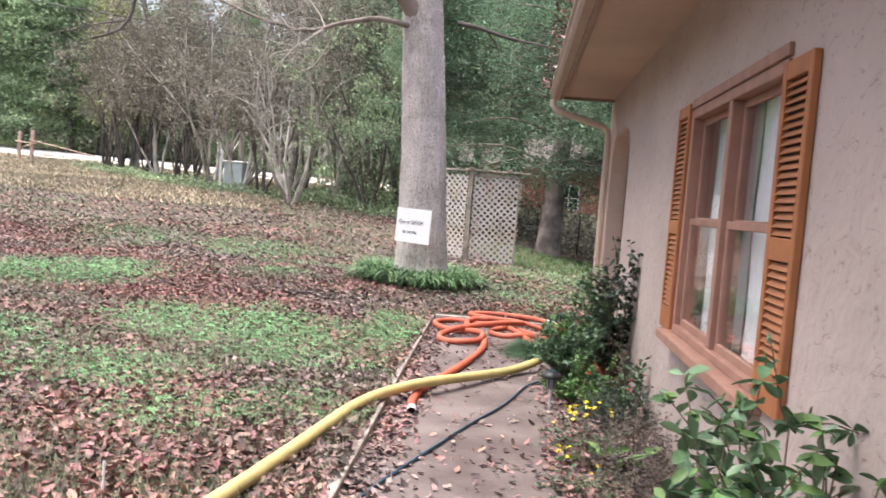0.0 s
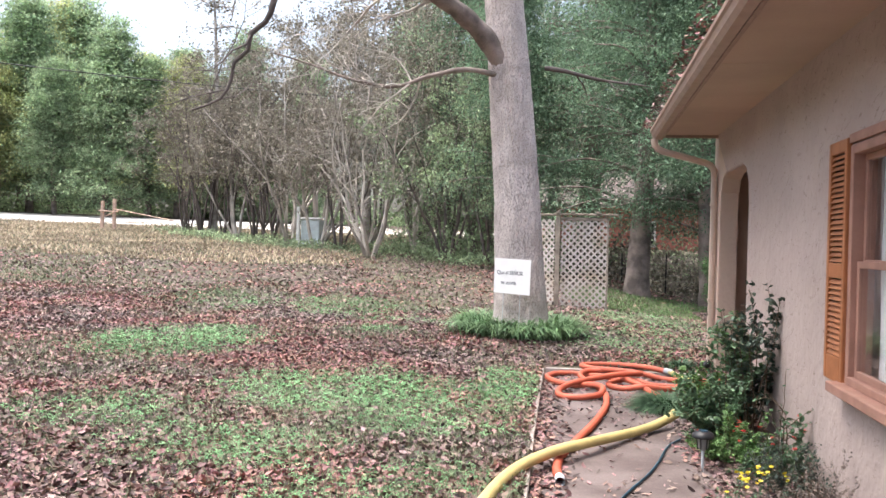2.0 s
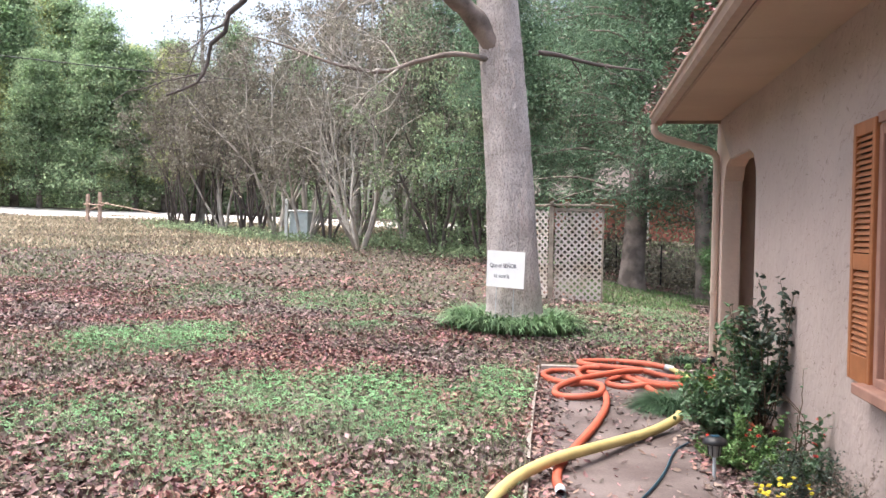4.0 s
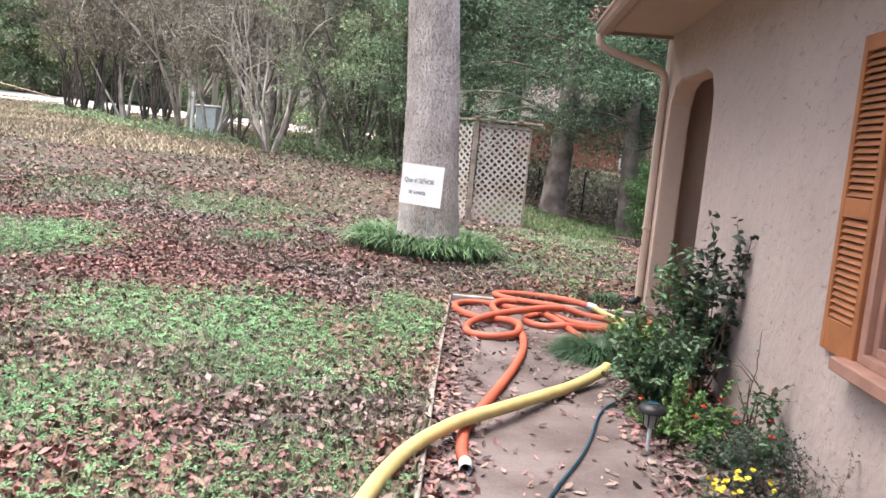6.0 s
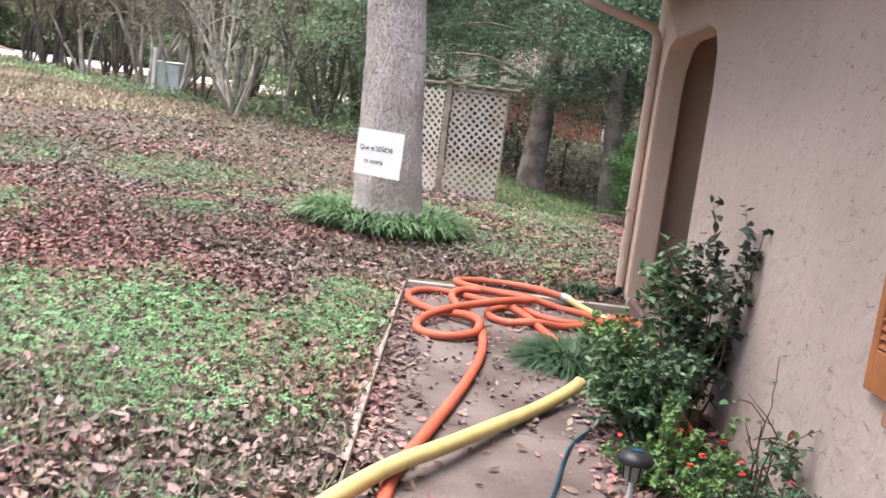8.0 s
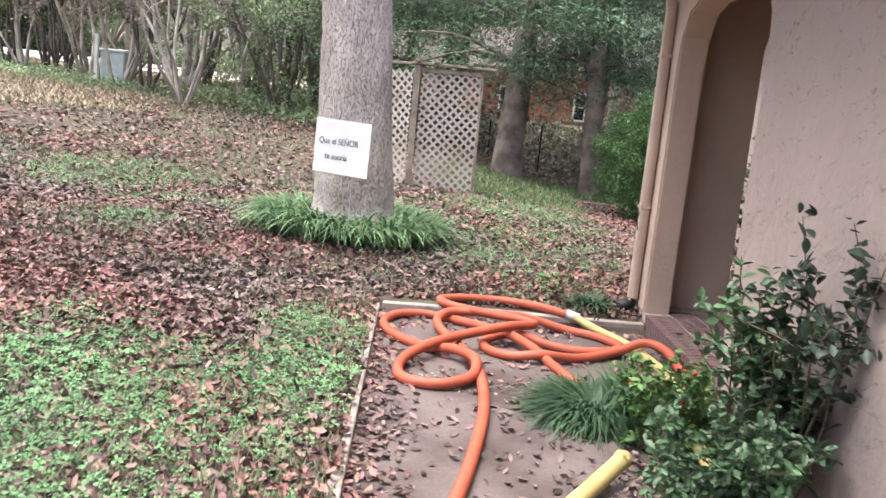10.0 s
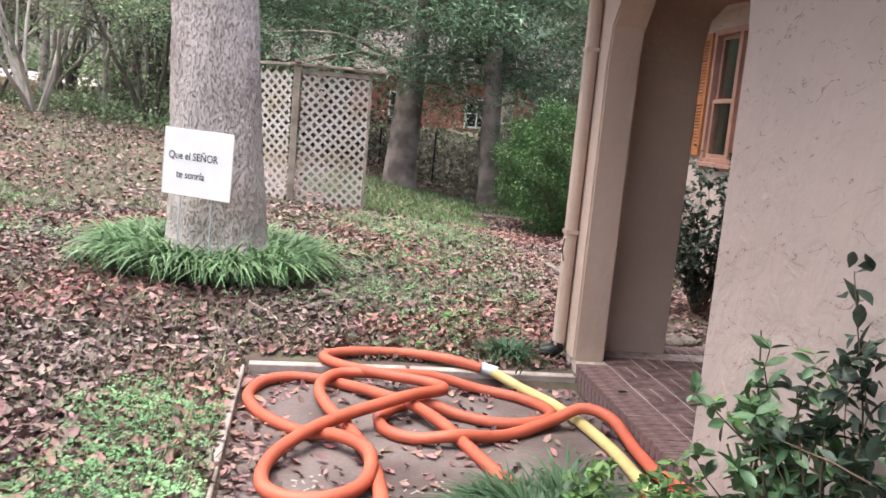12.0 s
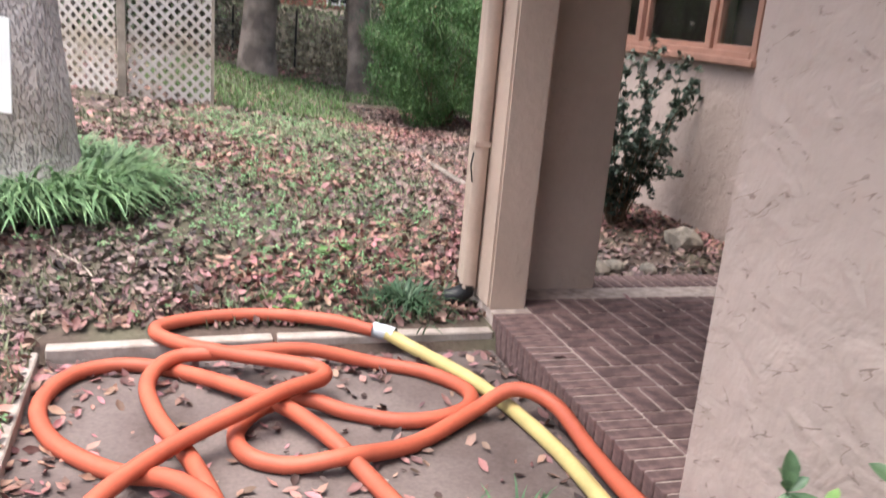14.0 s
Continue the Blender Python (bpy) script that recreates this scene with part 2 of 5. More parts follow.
# ---- mesh helpers ----
def mesh_object(name, bm, material, parent=None, label=""):
    me = bpy.data.meshes.new(name)
    bm.to_mesh(me)
    bm.free()
    me.materials.append(M[material])
    ob = new(name, me)
    if parent:
        ob.parent = parent
    if label:
        tagged(ob, label)
    return ob


def part(name, bm, material, parent, label=""):
    return mesh_object(name, bm, material, parent, label)


def np_mesh(name, verts, faces, material, parent=None, smooth=False):
    """verts (n,3) and faces (m,k), all faces of k corners."""
    me = bpy.data.meshes.new(name)
    verts, faces = np.asarray(verts, np.float32), np.asarray(faces, np.int32)
    k = faces.shape[1]
    me.vertices.add(len(verts))
    me.vertices.foreach_set("co", verts.ravel())
    me.loops.add(faces.size)
    me.loops.foreach_set("vertex_index", faces.ravel())
    me.polygons.add(len(faces))
    me.polygons.foreach_set("loop_start", np.arange(0, faces.size, k, dtype=np.int32))
    if smooth:
        me.polygons.foreach_set("use_smooth", np.ones(len(faces), bool))
    me.update(calc_edges=True)
    me.materials.append(M[material])
    ob = new(name, me)
    if parent:
        ob.parent = parent
    return ob


def empty(name, x, y, z, label="", category="", group="", kind=""):
    ob = new(name)
    ob.location = (x, y, z)
    return tagged(ob, label, category, group, kind)


def box(bm, x0, y0, z0, x1, y1, z1, bevel=0.0):
    r = bmesh.ops.create_cube(bm, size=1)
    for v in r["verts"]:
        v.co = Vector(((x0 + x1) / 2 + v.co.x * (x1 - x0), (y0 + y1) / 2 + v.co.y * (y1 - y0), (z0 + z1) / 2 + v.co.z * (z1 - z0)))
    if bevel:
        edges = list({e for v in r["verts"] for e in v.link_edges})
        bmesh.ops.bevel(bm, geom=edges, offset=bevel, segments=1, affect="EDGES")


def boxes(*rows, bevel=0.0):
    bm = bmesh.new()
    for r in rows:
        box(bm, *r, bevel=bevel)
    return bm


def prism(bm, ring, offset):
    """An extruded polygon: ring of 3D corners, pushed by offset."""
    a = [bm.verts.new(p) for p in ring]
    b = [bm.verts.new(Vector(p) + Vector(offset)) for p in ring]
    n = len(ring)
    bm.faces.new(a)
    bm.faces.new(b[::-1])
    for i in range(n):
        bm.faces.new((a[i], b[i], b[(i + 1) % n], a[(i + 1) % n]))
    bmesh.ops.recalc_face_normals(bm, faces=bm.faces[:])


def spline(points, step=0.05):
    """A smooth line through the points, resampled."""
    p = np.array(points, float)
    p = np.vstack([2 * p[0] - p[1], p, 2 * p[-1] - p[-2]])
    out = []
    for i in range(1, len(p) - 2):
        n = max(2, int(np.linalg.norm(p[i + 1] - p[i]) / step))
        for t in np.linspace(0, 1, n, endpoint=False):
            out.append(0.5 * (2 * p[i] + (p[i + 1] - p[i - 1]) * t + (2 * p[i - 1] - 5 * p[i] + 4 * p[i + 1] - p[i + 2]) * t * t + (3 * p[i] - 3 * p[i + 1] + p[i + 2] - p[i - 1]) * t ** 3))
    out.append(p[-2])
    return np.array(out)


def tube(points, radii, sides=8):
    """verts and quads of a tube along the points."""
    p = np.asarray(points, float)
    r = np.broadcast_to(np.asarray(radii, float), (len(p),))
    t = np.gradient(p, axis=0)
    t /= np.linalg.norm(t, axis=1)[:, None] + 1e-9
    up = np.array([0.13, 0.21, 0.97])
    if abs(t[:, 2]).mean() > 0.75:
        up = np.array([0.97, 0.21, 0.13])
    a = np.cross(t, up)
    a /= np.linalg.norm(a, axis=1)[:, None] + 1e-9
    b = np.cross(t, a)
    ang = np.linspace(0, 2 * np.pi, sides, endpoint=False)
    v = p[:, None] + r[:, None, None] * (a[:, None] * np.cos(ang)[None, :, None] + b[:, None] * np.sin(ang)[None, :, None])
    n = len(p)
    i, j = np.meshgrid(np.arange(n - 1), np.arange(sides), indexing="ij")
    k = (j + 1) % sides
    f = np.stack([i * sides + j, i * sides + k, (i + 1) * sides + k, (i + 1) * sides + j], -1).reshape(-1, 4)
    return v.reshape(-1, 3), f


def gather(parts):
    """Joins (verts, faces) pairs."""
    vs, fs, n = [], [], 0
    for v, f in parts:
        vs.append(v)
        fs.append(np.asarray(f) + n)
        n += len(v)
    return np.vstack(vs), np.vstack(fs)


def turned(rng, n, tilt):
    """n turns: any heading, leaning by up to tilt radians from lying flat."""
    h, a, b = rng.uniform(0, 2 * np.pi, n), rng.normal(0, tilt, n), rng.normal(0, tilt, n)
    z, o = np.zeros(n), np.ones(n)
    rz = np.stack([np.cos(h), -np.sin(h), z, np.sin(h), np.cos(h), z, z, z, o], -1).reshape(-1, 3, 3)
    rx = np.stack([o, z, z, z, np.cos(a), -np.sin(a), z, np.sin(a), np.cos(a)], -1).reshape(-1, 3, 3)
    ry = np.stack([np.cos(b), z, np.sin(b), z, o, z, -np.sin(b), z, np.cos(b)], -1).reshape(-1, 3, 3)
    return rz @ rx @ ry


def scatter(shape, faces, places, sizes, turns):
    """A copy of the small shape at each place, as one mesh."""
    shape = np.asarray(shape, float)
    k, n = len(shape), len(places)
    v = np.einsum("nij,kj->nki", turns, shape) * np.asarray(sizes)[:, None, None] + places[:, None]
    f = (np.asarray(faces)[None] + (np.arange(n) * k)[:, None, None]).reshape(-1, len(faces[0]))
    return v.reshape(-1, 3), f


LEAF = [(0, -0.5, 0.06), (0.24, -0.14, 0.10), (0.17, 0.22, 0.03), (0.02, 0.5, 0.10), (-0.19, 0.2, 0.05), (-0.22, -0.16, 0.08), (0, 0.05, -0.05)]
LEAF_F = [(0, 1, 6), (1, 2, 6), (2, 3, 6), (3, 4, 6), (4, 5, 6), (5, 0, 6)]
SLIM = [(0, -0.5, -.03), (0.13, 0, 0.04), (0, 0.5, -.06), (-0.13, 0, 0.04)]
DIAMOND, DIAMOND_F = [(0, -0.5, 0), (0.25, 0, 0.05), (0, 0.5, 0), (-0.25, 0, 0.05)], [(0, 1, 2), (0, 2, 3)]

# ---- the ground: one sheet, rising to the road ----
def board(y):
    """Where the path's edging boards run."""
    return np.interp(y, [-1, 3.9, 6.84, 9.0, 10.36], [-.83, -.87, -.96, -1.02, -1.05])


def height(x, y):
    x, y = np.asarray(x, float), np.asarray(y, float)
    u = -0.5 * x + 0.85 * y
    z = np.interp(u, [5, 8, 10, 11.5, 14.6, 20, 26, 28.5, 42, 60, 90, 200], [0, .06, .12, .17, .22, .62, 1.03, 1.10, 1.60, 2.6, 3.0, 3.6])
    near = np.hypot(np.maximum(0, -1.12 - x), np.maximum(0, y - 10.5))
    side = 1 - 0.75 * np.clip((x + 0.3) / 2.0, 0, 1) * np.clip((34 - y) / 12, 0, 1)
    z = z * np.clip(near / 1.1, 0, 1) ** 0.8 * side
    bump = 0.02 * np.sin(x * 1.7 + 0.8 * y) * np.sin(y * 1.3 - 0.5 * x) * np.clip(near, 0, 1)
    sink = np.where((x > board(y) + .03) & (y < 10.40) & (x < 6.2) & (y > -8), -0.16, 0.0)
    bed = np.where((x > 0.32) & (x < 0.95) & (y < 9.0) & (y > -8), 0.11, 0.0)
    return z + bump + sink + bed


def axis(lo, hi, fine_lo, fine_hi, step):
    mid = np.arange(fine_lo, fine_hi, step)
    out = [fine_hi]
    while out[-1] < hi:
        out.append(out[-1] + step * 1.06 ** len(out))
    back = [fine_lo]
    while back[-1] > lo:
        back.append(back[-1] - step * 1.06 ** len(back))
    return np.array(back[:0:-1] + list(mid) + out)


gx, gy = axis(-900, 900, -9, 4, 0.08), axis(-700, 900, -1, 20, 0.08)
X, Y = np.meshgrid(gx, gy)
V = np.stack([X, Y, height(X, Y)], -1).reshape(-1, 3)
nx = len(gx)
i, j = np.meshgrid(np.arange(len(gy) - 1), np.arange(nx - 1), indexing="ij")
q = i * nx + j
ground = np_mesh("ground", V, np.stack([q, q + 1, q + nx + 1, q + nx], -1).reshape(-1, 4), "soil", smooth=True)
tagged(ground, "lawn of soil, thin grass and fallen leaves", "ground", kind="structure")


def strip(name, near, far, lift, material, label, category):
    n, f = spline(near, 2.0), spline(far, 2.0)
    k = 40
    a = n[np.linspace(0, len(n) - 1, k).astype(int)]
    b = f[np.linspace(0, len(f) - 1, k).astype(int)]
    rows = 6
    P = np.stack([a + (b - a) * s for s in np.linspace(0, 1, rows)], 0)
    P = np.dstack([P, height(P[..., 0], P[..., 1]) + lift])
    i, j = np.meshgrid(np.arange(rows - 1), np.arange(k - 1), indexing="ij")
    q = i * k + j
    ob = np_mesh(name, P.reshape(-1, 3), np.stack([q, q + 1, q + k + 1, q + k], -1).reshape(-1, 4), material, smooth=True)
    return tagged(ob, label, category, kind="structure")


strip("road", [(-70, 24), (-45, 33), (-25, 40), (-10, 44), (10, 50), (40, 60)], [(-78, 34), (-50, 43), (-27, 49), (-10, 52), (10, 58), (38, 70)], 0.05, "road", "pale paved road beyond the lawn", "road")

# the path of poured concrete, in slabs with open joints, and its wooden edging
path = tagged(new("path"), "poured concrete front path with a wider landing by the porch", "path", kind="structure")
slab_rows = [(-1.02, -6.0, 0.30, -2.2), (-1.02, -2.19, 0.32, 1.0), (-1.02, 1.01, 0.33, 4.2), (-1.02, 4.21, 0.34, 7.15), (-1.02, 7.16, 0.90, 8.85), (-1.02, 8.86, 0.90, 10.36)]
for r in slab_rows:
    part("slab", boxes((r[0], r[1], -0.14, r[2], r[3], -0.055), bevel=0.006), "concrete", path)


def edging(name, a, b, w, top, label, material="board"):
    ob = boxes((0, -w / 2, -0.14, (Vector(b) - Vector(a)).length, w / 2, top), bevel=0.006)
    o = mesh_object(name, ob, material)
    o.location = (*a, 0)
    o.rotation_euler.z = math.atan2(b[1] - a[1], b[0] - a[0])
    return tagged(o, label, "edging", "path edging boards", kind="structure")


edging("edging_board", (-0.83, -1.0), (-0.87, 3.9), 0.065, 0.005, "weathered timber edging board along the path")
edging("edging_board", (-0.87, 3.92), (-0.96, 6.84), 0.065, 0.0, "weathered timber edging board along the path")
edging("edging_board", (-0.965, 6.86), (-1.02, 9.0), 0.065, -0.005, "weathered timber edging board along the path")
edging("edging_board", (-1.02, 9.02), (-1.05, 10.36), 0.065, 0.008, "weathered timber edging board along the path")
edging("edging_board", (-1.0, 10.41), (-0.1, 10.46), 0.07, 0.008, "pale timber edging board at the end of the path")
edging("edging_board", (-0.08, 10.46), (0.92, 10.46), 0.07, 0.008, "pale timber edging board at the end of the path")
edging("edging_board", (1.68, 16.6), (1.82, 13.6), 0.07, 0.05, "low kerb of the flower bed by the north wing", "kerbstone")

# ---- the house ----
WX, WT = 0.93, 0.20          # face and thickness of the front wall
N1, N2, N3 = 8.87, 10.56, 10.85   # sides of the porch arch, inside of the end wall
TOP = 2.86


def wall_with_arch(name, material, along, face, thick, lo, hi, z0, top, a, b, arch_top, cut, label):
    """A wall along x or y with one opening whose upper corners are cut off at a slant."""
    def P(s, z):
        return (face, s, z) if along == "y" else (s, face, z)
    off = (thick, 0, 0) if along == "y" else (0, thick, 0)
    steps = [(a, arch_top - cut[1]), (a + cut[0] * 0.10, arch_top - cut[1] * 0.5), (a + cut[0] * 0.42, arch_top - cut[1] * 0.14), (a + cut[0], arch_top)]
    steps += [(b - (s - a), z) for s, z in steps[::-1]]
    outline = [(lo, z0), (a, z0), *steps, (b, z0), (hi, z0), (hi, top), (lo, top)]
    bm = bmesh.new()
    prism(bm, [P(*p) for p in outline], off)
    edges = [e for e in bm.edges if abs((e.verts[0].co - e.verts[1].co).dot(Vector(off))) < 1e-6 and not e.is_boundary and e.calc_face_angle(0) > 1.0 and all(lo + .01 < v.co[1 if along == "y" else 0] and z0 + .01 < v.co.z + .02 < top for v in e.verts)]
    bmesh.ops.bevel(bm, geom=edges, offset=0.012, segments=2, affect="EDGES")
    bmesh.ops.triangulate(bm, faces=bm.faces[:])
    return tagged(mesh_object(name, bm, material), label, "wall", kind="structure")


# front wall round the window, then the porch arch
W0, W1, WZ0, WZ1 = 3.83, 5.72, 0.69, 2.07
front = boxes((WX, -8, -0.2, WX + WT, W0, TOP), (WX, W0, -0.2, WX + WT, W1, WZ0), (WX, W0, WZ1, WX + WT, W1, TOP), (WX, W1, -0.2, WX + WT, 8.2, TOP))
tagged(mesh_object("wall_west", front, "stucco"), "beige stucco front wall with trowel marks", "wall", kind="structure")
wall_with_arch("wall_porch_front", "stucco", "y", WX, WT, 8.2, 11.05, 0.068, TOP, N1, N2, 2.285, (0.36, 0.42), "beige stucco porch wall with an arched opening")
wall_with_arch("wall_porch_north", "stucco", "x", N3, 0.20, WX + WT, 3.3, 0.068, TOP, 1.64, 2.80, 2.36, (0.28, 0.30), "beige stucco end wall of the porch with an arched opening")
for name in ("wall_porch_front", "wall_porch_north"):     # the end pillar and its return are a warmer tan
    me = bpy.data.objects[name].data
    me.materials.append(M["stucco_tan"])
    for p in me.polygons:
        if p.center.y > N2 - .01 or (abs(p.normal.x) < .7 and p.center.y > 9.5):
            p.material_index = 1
tagged(mesh_object("wall_porch_back", boxes((3.30, 6.5, -0.2, 3.5, 11.05, TOP)), "stucco"), "stucco back wall of the porch", "wall", kind="structure")
tagged(mesh_object("wall_porch_south", boxes((WX + WT, 8.38, -0.2, 3.3, 8.58, TOP)), "stucco"), "stucco side wall of the porch", "wall", kind="structure")
# the wing beyond the porch, set back, with a window
NX = 3.15
V0, V1, VZ0, VZ1 = 11.86, 14.02, 1.29, 2.60
tagged(mesh_object("wall_wing", boxes((NX, 11.05, -0.2, NX + .2, V0, TOP), (NX, V0, -0.2, NX + .2, V1, VZ0), (NX, V0, VZ1, NX + .2, V1, TOP), (NX, V1, -0.2, NX + .2, 15.3, TOP)), "stucco"), "pale stucco wall of the set-back wing", "wall", kind="structure")
tagged(mesh_object("wall_rear", boxes((9, -8, -0.2, 9.2, 15.3, TOP), (WX + WT, -8, -0.2, 9, -7.8, TOP), (NX + .2, 15.1, -0.2, 9, 15.3, TOP)), "stucco"), "outer walls closing the house", "wall", kind="structure")
tagged(mesh_object("interior_floor", boxes((WX + WT, -7.8, -0.15, 9, 8.38, 0.02), (NX + .2, 11.05, -0.15, 9, 15.1, 0.02)), "oldwood"), "plain room floor", "floor", kind="structure")
# added room walls, coloured near-black for the dimness indoors
tagged(mesh_object("interior_wall", boxes((3.2, -7.8, 0.02, 3.3, 8.38, TOP - .1), (5.2, 11.25, 0.02, 5.3, 15.1, TOP - .1)), "dark"), "room wall behind the windows, near-black for indoor shade", "wall", kind="structure")
tagged(mesh_object("ceiling", boxes((WX + WT, -7.8, TOP - .1, 9, 11.05, TOP - .002), (NX + .2, 11.06, TOP - .1, 9, 15.1, TOP - .002)), "soffit"), "plain boarded ceiling of porch and rooms", "ceiling", kind="structure")

# roof with its eaves
EX, EZ, EY = 0.235, 2.72, 10.86          # gutter line, height of its underside, end of the eaves
bm = bmesh.new()
prism(bm, [(EX + .04, -9, EZ + .12), (5.0, -9, 4.3), (9.8, -9, EZ + .12), (9.8, -9, EZ + .18), (5.0, -9, 4.4), (EX + .04, -9, EZ + .18)], (0, 9 + EY + .2, 0))
tagged(mesh_object("roof", bm, "roof"), "dark shingle roof", "roof", kind="structure")
bm = bmesh.new()
prism(bm, [(NX - 0.40, EY + .21, EZ + .12), (6.0, EY + .21, 4.0), (9.8, EY + .21, EZ + .12), (9.8, EY + .21, EZ + .18), (6.0, EY + .21, 4.1), (NX - 0.40, EY + .21, EZ + .18)], (0, 4.4, 0))
tagged(mesh_object("roof", bm, "roof"), "dark shingle roof of the set-back wing", "roof", kind="structure")
soffit = boxes((EX + .06, -8.5, EZ + .055, WX, 2.0, EZ + .07), (EX + .06, 2.006, EZ + .055, WX, 4.4, EZ + .07), (EX + .06, 4.406, EZ + .055, WX, 6.8, EZ + .07), (EX + .06, 6.806, EZ + .055, WX, 9.2, EZ + .07), (EX + .06, 9.206, EZ + .055, WX, EY - .02, EZ + .07))
tagged(mesh_object("soffit", soffit, "soffit"), "painted board soffit under the eaves", "soffit", kind="structure")
tagged(mesh_object("soffit", boxes((NX - .36, 11.06, EZ + .055, NX, 15.3, EZ + .07)), "soffit"), "painted board soffit of the set-back wing", "soffit", kind="structure")
tagged(mesh_object("gable_end", boxes((EX + .06, EY - .02, EZ + .02, WX, EY, EZ + .16)), "fascia"), "brown painted board closing the eaves", "fascia", kind="structure")
tagged(mesh_object("fascia", boxes((EX + .03, -8.5, EZ - .005, EX + .05, EY, EZ + .14)), "fascia"), "brown painted fascia board", "fascia", kind="structure")
tagged(mesh_object("trim", boxes((EX + .052, -8.5, EZ + .03, EX + .085, EY - .03, EZ + .052), bevel=0.004), "fascia"), "thin dark batten under the fascia", "trim", kind="structure")

# gutter: an open trough with a rolled lip, end cap and downspout
gutter = empty("gutter", EX, EY, EZ, "brown metal eaves gutter full of fallen leaves", "gutter")
prof = [(0.0, 0.115), (-0.004, 0.0), (-0.07, 0.0), (-0.095, 0.03), (-0.105, 0.075), (-0.12, 0.085), (-0.12, 0.115), (-0.105, 0.115), (-0.10, 0.105), (-0.09, 0.075), (-0.082, 0.036), (-0.064, 0.012), (-0.014, 0.012), (-0.01, 0.115)]
bm = bmesh.new()
prism(bm, [(x + .03, 0, z) for x, z in prof], (0, -(8.5 + EY), 0))
part("trough", bm, "gutter", gutter)
bm = bmesh.new()
prism(bm, [(x + .03, 0.003, z) for x, z in [(0, .115), (-.004, 0), (-.07, 0), (-.095, .03), (-.105, .075), (-.12, .085), (-.12, .115)]], (0, -0.006, 0))
part("end_cap", bm, "gutter", gutter)
down = empty("downspout", WX, 10.76, 0, "brown ribbed metal downspout beside the porch arch", "downspout")


def ribbed_pipe(name, pts, w, d, parent, label=""):
    """A rectangular pipe with ribs on its faces, swept along the points (side: y)."""
    ring = []
    for s, n in ((-1, 5), (1, 5)):
        for k in range(n):
            ring.append((s * d / 2 + (0.004 * s if k % 2 else 0), s * (-w / 2 + w * k / (n - 1))))
    p = [Vector(q) for q in pts]
    v, f = [], []
    for i, q in enumerate(p):
        t = ((p[min(i + 1, len(p) - 1)] - q).normalized() + (q - p[max(i - 1, 0)]).normalized()).normalized()
        side = Vector((0, 1, 0))
        out = side.cross(t).normalized()
        v += [tuple(q + out * a + side * b) for a, b in ring]
    n = len(ring)
    for i in range(len(p) - 1):
        f += [(i * n + k, i * n + (k + 1) % n, (i + 1) * n + (k + 1) % n, (i + 1) * n + k) for k in range(n)]
    o = np_mesh(name, v, f, "downpipe", parent)
    if label:
        tagged(o, label)
    return o


ribbed_pipe("pipe", [(-0.045, 0, 0.02 + 0.10), (-0.045, 0, 1.2), (-0.045, 0, 2.28), (-0.055, 0, 2.36), (-0.09, 0, 2.41)], .078, .062, down)
ribbed_pipe("elbow", [(-0.085, 0, 2.405), (-0.15, 0, 2.44), (-0.45, 0, 2.52), (-0.62, 0, 2.565), (-0.695, 0, 2.60), (-0.735, 0, 2.65), (-0.74, 0, 2.72)], .076, .066, down)
for z in (0.84, 1.95):
    part("strap", boxes((-0.083, -0.046, z - .012, -0.005, -0.041, z + .012), (-0.085, -0.046, z - .012, -0.081, .046, z + .012), (-0.083, .041, z - .012, -.005, .046, z + .012)), "downpipe", down)
v, f = tube([(-0.085, -0.03, 0.80), (-0.10, -0.05, 0.74), (-0.085, -0.045, 0.66)], 0.004, 6)
np_mesh("hook", v, f, "black", down)
v, f = tube([(-0.045, 0, 0.135), (-0.05, 0, 0.10), (-0.09, 0.0, 0.07), (-0.14, 0.02, 0.05)], 0.047, 12)
np_mesh("outlet", v, f, "black", down, True)


